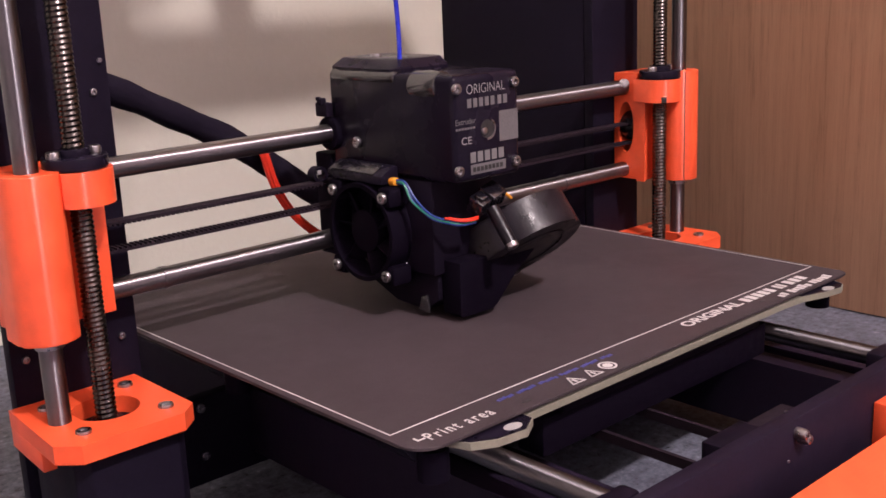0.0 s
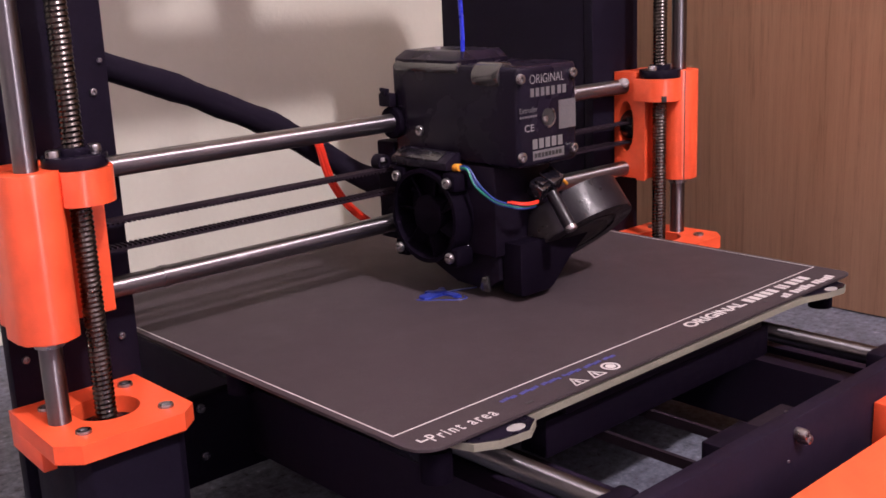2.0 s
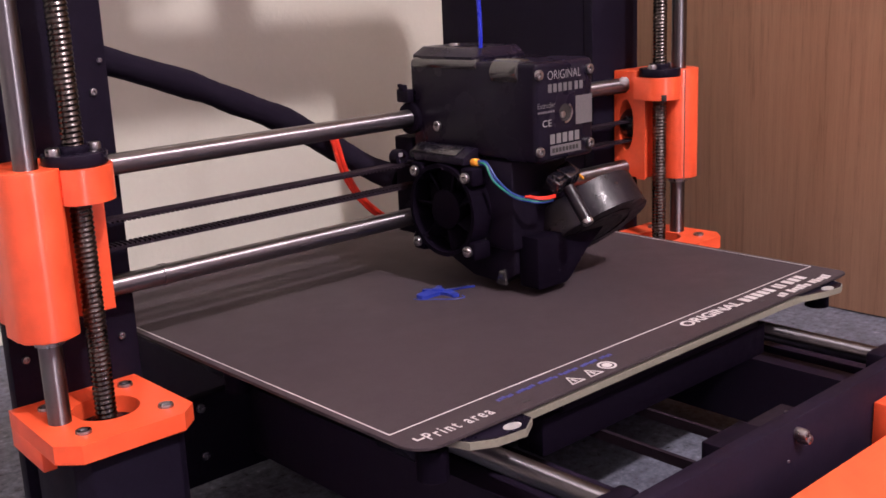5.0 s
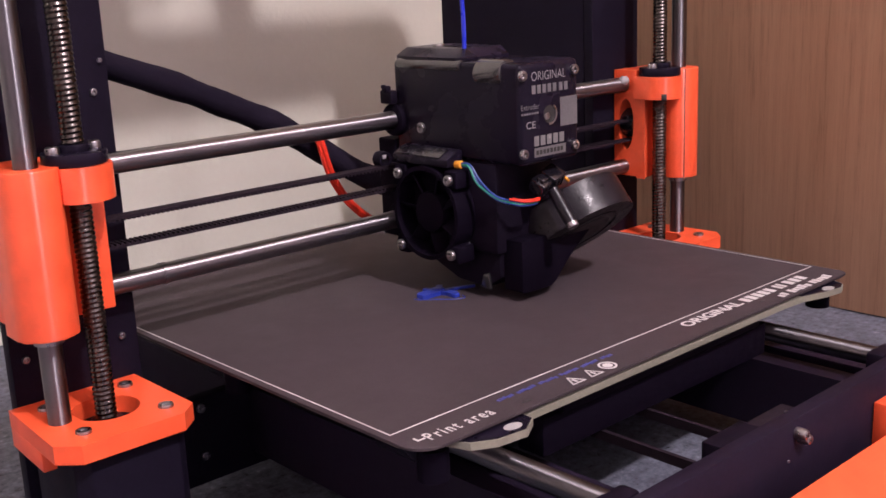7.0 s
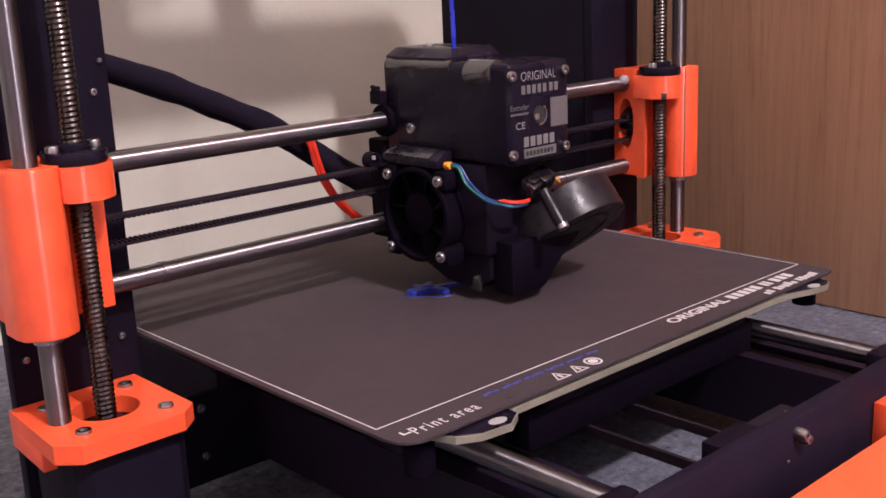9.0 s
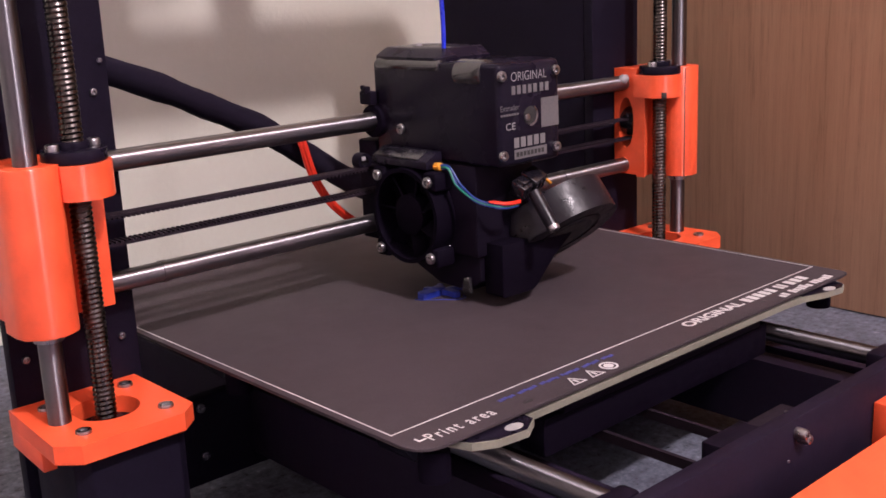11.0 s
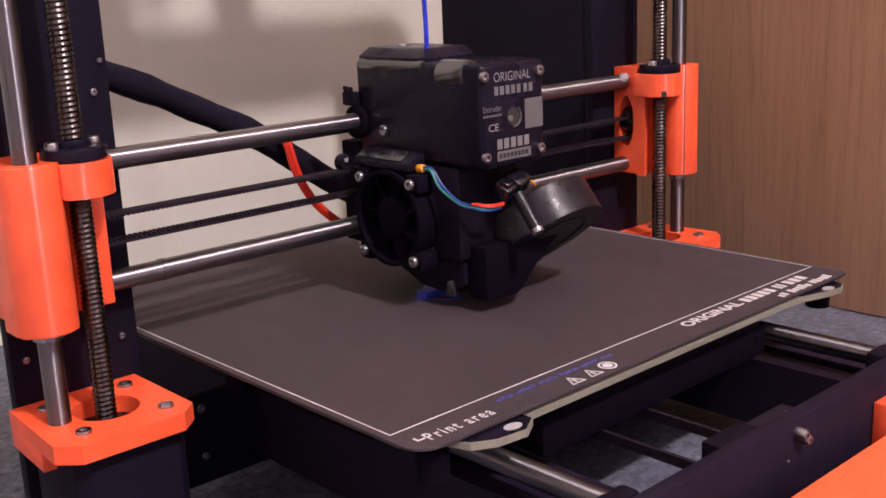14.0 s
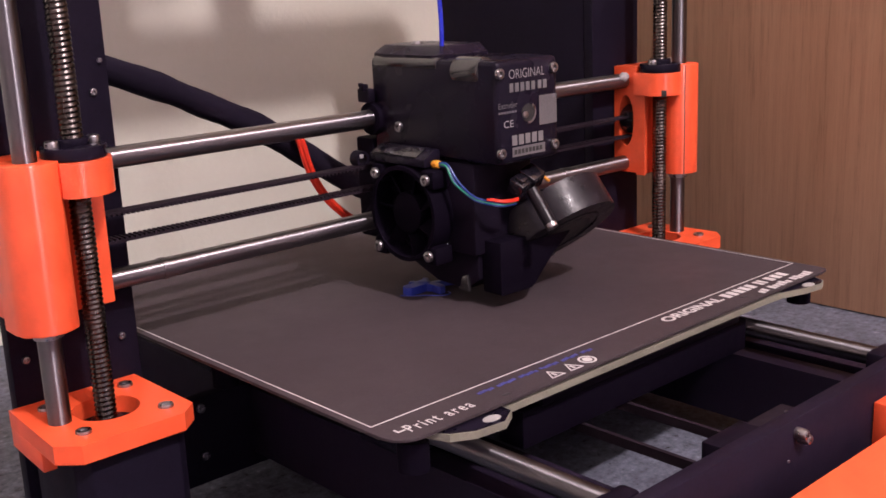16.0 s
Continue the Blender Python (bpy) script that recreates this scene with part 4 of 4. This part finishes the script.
# ---- what moves ----
def motions():
    # bed: back and forth; head: along the rods, rising layer by layer
    bed_rows = [
        (0.0, pose(0, 0.00000, 0)), (0.1, pose(0, -0.00027, 0)), (0.2, pose(0, 0.00189, 0)), (0.3, pose(0, -0.00320, 0)), (0.4, pose(0, -0.00479, 0)),
        (0.5, pose(0, -0.00999, 0)), (0.6, pose(0, -0.00610, 0)), (0.7, pose(0, -0.00636, 0)), (0.8, pose(0, 0.00270, 0)),
        (0.9, pose(0, -0.00161, 0)), (1.0, pose(0, 0.00599, 0)), (1.1, pose(0, 0.01129, 0)), (1.2, pose(0, -0.00294, 0)), (1.3, pose(0, -0.00400, 0)),
        (1.4, pose(0, 0.00000, 0)), (1.5, pose(0, -0.00347, 0)), (1.6, pose(0, -0.00741, 0)), (1.7, pose(0, -0.00027, 0)), (1.8, pose(0, 0.00000, 0)),
        (1.9, pose(0, 0.00189, 0)), (2.0, pose(0, -0.00134, 0)), (2.1, pose(0, -0.00134, 0)), (2.2, pose(0, -0.00426, 0)),
        (2.3, pose(0, -0.00347, 0)), (2.4, pose(0, 0.00627, 0)), (2.5, pose(0, 0.01101, 0)), (2.6, pose(0, -0.00107, 0)), (2.7, pose(0, -0.00027, 0)),
        (2.8, pose(0, -0.00636, 0)), (2.9, pose(0, -0.00922, 0)), (3.0, pose(0, -0.00793, 0)), (3.1, pose(0, 0.00572, 0)),
        (3.2, pose(0, -0.00107, 0)), (3.3, pose(0, 0.00489, 0)), (3.4, pose(0, 0.00654, 0)), (3.5, pose(0, 0.00162, 0)), (3.6, pose(0, -0.00054, 0)),
        (3.7, pose(0, 0.00162, 0)), (3.8, pose(0, -0.00922, 0)), (3.9, pose(0, -0.00896, 0)), (4.0, pose(0, -0.00027, 0)), (4.1, pose(0, 0.00054, 0)),
        (4.2, pose(0, 0.01017, 0)),
        (4.3, pose(0, 0.00568, 0)), (4.4, pose(0, 0.00400, 0)), (4.5, pose(0, 0.00050, 0)), (4.6, pose(0, -0.00017, 0)), (4.7, pose(0, -0.00461, 0)),
        (4.8, pose(0, -0.00901, 0)), (4.9, pose(0, -0.00172, 0)), (5.0, pose(0, 0.00027, 0)), (5.1, pose(0, 0.00325, 0)), (5.2, pose(0, 0.00337, 0)),
        (5.3, pose(0, 0.00232, 0)), (5.4, pose(0, 0.00088, 0)), (5.5, pose(0, -0.00259, 0)), (5.6, pose(0, -0.00564, 0)), (5.7, pose(0, -0.00912, 0)),
        (5.8, pose(0, -0.00221, 0)), (5.9, pose(0, 0.00318, 0)), (6.0, pose(0, 0.00028, 0)), (6.1, pose(0, 0.00105, 0)), (6.2, pose(0, 0.00018, 0)),
        (6.3, pose(0, 0.00108, 0)), (6.4, pose(0, -0.00027, 0)), (6.5, pose(0, -0.00689, 0)), (6.6, pose(0, -0.00948, 0)),
        (6.7, pose(0, -0.00870, 0)), (6.8, pose(0, 0.00654, 0)), (6.9, pose(0, 0.00054, 0)), (7.0, pose(0, 0.00000, 0)), (7.1, pose(0, 0.00162, 0)),
        (7.2, pose(0, -0.00134, 0)), (7.3, pose(0, 0.00189, 0)), (7.4, pose(0, -0.00027, 0)), (7.5, pose(0, -0.00584, 0)),
        (7.6, pose(0, -0.00999, 0)), (7.7, pose(0, -0.00844, 0)), (7.8, pose(0, -0.00662, 0)), (7.9, pose(0, -0.00479, 0)),
        (8.0, pose(0, 0.00027, 0)), (8.1, pose(0, 0.00572, 0)), (8.2, pose(0, 0.00135, 0)), (8.3, pose(0, 0.00270, 0)), (8.4, pose(0, 0.00000, 0)),
        (8.5, pose(0, -0.00793, 0)), (8.6, pose(0, -0.00241, 0)), (8.7, pose(0, -0.00870, 0)), (8.8, pose(0, 0.00849, 0)), (8.9, pose(0, 0.00027, 0)),
        (9.0, pose(0, 0.00654, 0)), (9.1, pose(0, 0.00216, 0)), (9.2, pose(0, -0.00161, 0)),
        (9.3, pose(0, 0.00135, 0)), (9.4, pose(0, -0.00372, 0)), (9.5, pose(0, -0.00424, 0)), (9.6, pose(0, -0.00578, 0)), (9.7, pose(0, -0.00141, 0)),
        (9.8, pose(0, 0.00330, 0)), (9.9, pose(0, 0.00101, 0)), (10.0, pose(0, 0.00302, 0)), (10.1, pose(0, -0.00047, 0)), (10.2, pose(0, 0.00232, 0)),
        (10.3, pose(0, 0.00072, 0)), (10.4, pose(0, -0.00066, 0)), (10.5, pose(0, 0.00045, 0)), (10.6, pose(0, -0.00861, 0)), (10.7, pose(0, -0.00244, 0)),
        (10.8, pose(0, -0.00292, 0)), (10.9, pose(0, -0.00190, 0)), (11.0, pose(0, -0.00051, 0)), (11.1, pose(0, 0.00019, 0)), (11.2, pose(0, 0.00162, 0)),
        (11.3, pose(0, -0.00347, 0)),
        (11.4, pose(0, 0.01158, 0)), (11.5, pose(0, -0.00793, 0)), (11.6, pose(0, -0.00922, 0)), (11.7, pose(0, -0.00107, 0)),
        (11.8, pose(0, -0.00584, 0)), (11.9, pose(0, 0.00027, 0)), (12.0, pose(0, -0.00161, 0)), (12.1, pose(0, 0.00189, 0)),
        (12.2, pose(0, 0.00135, 0)), (12.3, pose(0, 0.01017, 0)), (12.4, pose(0, -0.00187, 0)), (12.5, pose(0, -0.00662, 0)),
        (12.6, pose(0, -0.00948, 0)), (12.7, pose(0, 0.00243, 0)), (12.8, pose(0, -0.00054, 0)), (12.9, pose(0, 0.00108, 0)),
        (13.0, pose(0, 0.00135, 0)), (13.1, pose(0, 0.00243, 0)), (13.2, pose(0, 0.00793, 0)), (13.3, pose(0, -0.00896, 0)),
        (13.4, pose(0, 0.00765, 0)), (13.5, pose(0, -0.01179, 0)), (13.6, pose(0, -0.00027, 0)), (13.7, pose(0, 0.00572, 0)),
        (13.8, pose(0, 0.00108, 0)), (13.9, pose(0, -0.00161, 0)), (14.0, pose(0, 0.00000, 0)), (14.1, pose(0, 0.00081, 0)),
        (14.2, pose(0, -0.00999, 0)), (14.3, pose(0, 0.00821, 0)), (14.4, pose(0, 0.01045, 0)), (14.5, pose(0, -0.00347, 0)),
        (14.6, pose(0, -0.00636, 0)), (14.7, pose(0, 0.00243, 0)), (14.8, pose(0, 0.00298, 0)), (14.9, pose(0, 0.00108, 0)),
        (15.0, pose(0, -0.00922, 0)), (15.1, pose(0, 0.00135, 0)), (15.2, pose(0, -0.00606, 0)), (15.3, pose(0, -0.00860, 0)),
        (15.4, pose(0, 0.00460, 0)), (15.5, pose(0, -0.00507, 0)), (15.6, pose(0, 0.00440, 0)), (15.7, pose(0, 0.00296, 0)),
        (15.8, pose(0, 0.00133, 0)), (15.9, pose(0, 0.00460, 0)), (16.0, pose(0, 0.00917, 0)),
    ]
    head_rows = [
        (0.0, pose(0.00000, 0, 0.00000)), (0.1, pose(0.01492, 0, 0.00002)), (0.2, pose(0.02921, 0, 0.00004)), (0.3, pose(0.03474, 0, 0.00007)),
        (0.4, pose(0.04320, 0, 0.00009)), (0.5, pose(0.01493, 0, 0.00011)), (0.6, pose(0.03289, 0, 0.00013)), (0.7, pose(0.01537, 0, 0.00016)),
        (0.8, pose(0.01016, 0, 0.00018)), (0.9, pose(0.01493, 0, 0.00020)), (1.0, pose(0.02513, 0, 0.00022)), (1.1, pose(0.02514, 0, 0.00024)),
        (1.2, pose(0.04897, 0, 0.00027)), (1.3, pose(0.04656, 0, 0.00029)), (1.4, pose(0.01233, 0, 0.00031)), (1.5, pose(0.01233, 0, 0.00033)),
        (1.6, pose(0.03475, 0, 0.00036)), (1.7, pose(0.00379, 0, 0.00038)), (1.8, pose(0.01934, 0, 0.00040)), (1.9, pose(0.02968, 0, 0.00042)),
        (2.0, pose(0.03475, 0, 0.00045)), (2.1, pose(0.04898, 0, 0.00047)), (2.2, pose(0.04465, 0, 0.00049)), (2.3, pose(0.04037, 0, 0.00051)),
        (2.4, pose(0.03014, 0, 0.00053)), (2.5, pose(0.02246, 0, 0.00056)), (2.6, pose(0.00676, 0, 0.00058)), (2.7, pose(0.00890, 0, 0.00060)),
        (2.8, pose(0.01234, 0, 0.00062)), (2.9, pose(0.02425, 0, 0.00065)), (3.0, pose(0.02291, 0, 0.00067)), (3.1, pose(0.04370, 0, 0.00069)),
        (3.2, pose(0.03990, 0, 0.00071)), (3.3, pose(0.02924, 0, 0.00073)), (3.4, pose(0.02291, 0, 0.00076)), (3.5, pose(0.01278, 0, 0.00078)),
        (3.6, pose(0.00297, 0, 0.00080)), (3.7, pose(0.01192, 0, 0.00082)), (3.8, pose(0.02291, 0, 0.00085)), (3.9, pose(0.02471, 0, 0.00087)),
        (4.0, pose(0.04948, 0, 0.00089)), (4.1, pose(0.03944, 0, 0.00091)), (4.2, pose(0.03199, 0, 0.00093)),
        (4.3, pose(0.02605, 0, 0.00096)), (4.4, pose(0.01783, 0, 0.00098)), (4.5, pose(0.00770, 0, 0.00100)), (4.6, pose(0.00787, 0, 0.00102)), (4.7, pose(0.01997, 0, 0.00105)),
        (4.8, pose(0.02544, 0, 0.00107)), (4.9, pose(0.03881, 0, 0.00109)), (5.0, pose(0.04531, 0, 0.00111)), (5.1, pose(0.03572, 0, 0.00113)), (5.2, pose(0.02925, 0, 0.00116)),
        (5.3, pose(0.01960, 0, 0.00118)), (5.4, pose(0.01166, 0, 0.00120)), (5.5, pose(0.00658, 0, 0.00122)), (5.6, pose(0.02057, 0, 0.00125)), (5.7, pose(0.03150, 0, 0.00127)),
        (5.8, pose(0.03598, 0, 0.00129)), (5.9, pose(0.04579, 0, 0.00131)), (6.0, pose(0.04129, 0, 0.00133)), (6.1, pose(0.03248, 0, 0.00136)), (6.2, pose(0.02303, 0, 0.00138)),
        (6.3, pose(0.01717, 0, 0.00140)),
        (6.4, pose(0.00469, 0, 0.00142)), (6.5, pose(0.01195, 0, 0.00145)), (6.6, pose(0.03525, 0, 0.00147)), (6.7, pose(0.03201, 0, 0.00149)),
        (6.8, pose(0.04372, 0, 0.00151)), (6.9, pose(0.04708, 0, 0.00154)), (7.0, pose(0.03572, 0, 0.00156)), (7.1, pose(0.02927, 0, 0.00158)),
        (7.2, pose(0.01674, 0, 0.00160)), (7.3, pose(0.00895, 0, 0.00162)), (7.4, pose(0.00176, 0, 0.00165)), (7.5, pose(0.01196, 0, 0.00167)),
        (7.6, pose(0.01807, 0, 0.00169)), (7.7, pose(0.03340, 0, 0.00171)), (7.8, pose(0.04564, 0, 0.00174)), (7.9, pose(0.04516, 0, 0.00176)),
        (8.0, pose(0.03480, 0, 0.00178)), (8.1, pose(0.02565, 0, 0.00180)), (8.2, pose(0.01544, 0, 0.00182)), (8.3, pose(0.00896, 0, 0.00185)),
        (8.4, pose(0.00177, 0, 0.00187)), (8.5, pose(0.03434, 0, 0.00189)), (8.6, pose(0.02296, 0, 0.00191)), (8.7, pose(0.02162, 0, 0.00194)),
        (8.8, pose(0.04854, 0, 0.00196)), (8.9, pose(0.03947, 0, 0.00198)), (9.0, pose(0.02974, 0, 0.00200)), (9.1, pose(0.01545, 0, 0.00203)),
        (9.2, pose(0.00684, 0, 0.00205)),
        (9.3, pose(0.00539, 0, 0.00207)), (9.4, pose(0.01815, 0, 0.00209)), (9.5, pose(0.02831, 0, 0.00211)), (9.6, pose(0.02424, 0, 0.00214)), (9.7, pose(0.03253, 0, 0.00216)),
        (9.8, pose(0.04500, 0, 0.00218)), (9.9, pose(0.03835, 0, 0.00220)), (10.0, pose(0.02537, 0, 0.00222)), (10.1, pose(0.01389, 0, 0.00225)), (10.2, pose(0.01219, 0, 0.00227)),
        (10.3, pose(0.00157, 0, 0.00229)), (10.4, pose(0.03021, 0, 0.00231)), (10.5, pose(0.02952, 0, 0.00234)), (10.6, pose(0.02784, 0, 0.00236)), (10.7, pose(0.03619, 0, 0.00238)),
        (10.8, pose(0.04767, 0, 0.00240)), (10.9, pose(0.03911, 0, 0.00243)), (11.0, pose(0.02412, 0, 0.00245)), (11.1, pose(0.01689, 0, 0.00247)), (11.2, pose(0.00863, 0, 0.00249)),
        (11.3, pose(0.03251, 0, 0.00251)), (11.4, pose(0.02254, 0, 0.00254)), (11.5, pose(0.04280, 0, 0.00256)),
        (11.6, pose(0.01723, 0, 0.00258)), (11.7, pose(0.04904, 0, 0.00260)), (11.8, pose(0.04904, 0, 0.00263)), (11.9, pose(0.03114, 0, 0.00265)),
        (12.0, pose(0.01811, 0, 0.00267)), (12.1, pose(0.01592, 0, 0.00269)), (12.2, pose(0.00139, 0, 0.00272)), (12.3, pose(0.04186, 0, 0.00274)),
        (12.4, pose(0.03206, 0, 0.00276)), (12.5, pose(0.01201, 0, 0.00278)), (12.6, pose(0.03391, 0, 0.00280)), (12.7, pose(0.04472, 0, 0.00283)),
        (12.8, pose(0.04044, 0, 0.00285)), (12.9, pose(0.02524, 0, 0.00287)), (13.0, pose(0.01856, 0, 0.00289)), (13.1, pose(0.00901, 0, 0.00292)),
        (13.2, pose(0.02255, 0, 0.00294)), (13.3, pose(0.01945, 0, 0.00296)), (13.4, pose(0.04234, 0, 0.00298)), (13.5, pose(0.03810, 0, 0.00300)),
        (13.6, pose(0.04616, 0, 0.00303)), (13.7, pose(0.04857, 0, 0.00305)), (13.8, pose(0.03070, 0, 0.00307)), (13.9, pose(0.01813, 0, 0.00309)),
        (14.0, pose(0.01463, 0, 0.00312)), (14.1, pose(0.00562, 0, 0.00314)), (14.2, pose(0.03162, 0, 0.00316)), (14.3, pose(0.03300, 0, 0.00318)),
        (14.4, pose(0.01203, 0, 0.00320)), (14.5, pose(0.04425, 0, 0.00323)), (14.6, pose(0.03952, 0, 0.00325)), (14.7, pose(0.02888, 0, 0.00327)),
        (14.8, pose(0.01814, 0, 0.00329)), (14.9, pose(0.01638, 0, 0.00332)), (15.0, pose(0.01990, 0, 0.00334)), (15.1, pose(0.01290, 0, 0.00336)),
        (15.2, pose(0.04200, 0, 0.00338)), (15.3, pose(0.02269, 0, 0.00341)), (15.4, pose(0.04414, 0, 0.00343)), (15.5, pose(0.03917, 0, 0.00345)),
        (15.6, pose(0.03083, 0, 0.00347)), (15.7, pose(0.01672, 0, 0.00349)), (15.8, pose(0.01639, 0, 0.00352)), (15.9, pose(0.03220, 0, 0.00354)),
        (16.0, pose(0.02303, 0, 0.00356)),
    ]
    rise = 0.00356
    walk(BED, bed_rows)
    walk(HEAD, head_rows)
    walk(GANTRY, [(t, pose(0, 0, rise * t / 16)) for t in (0.0, 4.0, 8.0, 12.0, 16.0)])
    for lead in LEADS:
        x, y, z = lead.location
        walk(lead, [(t, pose(x, y, z, 0, 0, 160 * t / 16)) for t in (0.0, 4.0, 8.0, 12.0, 16.0)])
    # sleeve and filament follow the head; the part grows out of the sheet
    pivot = Matrix.Translation((0.105, 0.06, 0.142))
    walk(CABLE, [(t, Matrix.Translation((m.translation.x * 0.70, 0, m.translation.x * 0.09 + m.translation.z * 0.45)) @ pivot @ pose(0, 0, 0, 0, -84 * m.translation.x, 0) @ pivot.inverted())
                 for t, m in head_rows])
    walk(RED, [(t, pose(m.translation.x * 0.86, 0, m.translation.z)) for t, m in head_rows])
    walk(FILAMENT_OB, [(t, m) for t, m in head_rows])
    walk(PRINT, [(t, pose(0, m.translation.y, -0.0028 + 0.0028 * t / 16)) for t, m in bed_rows])


motions()
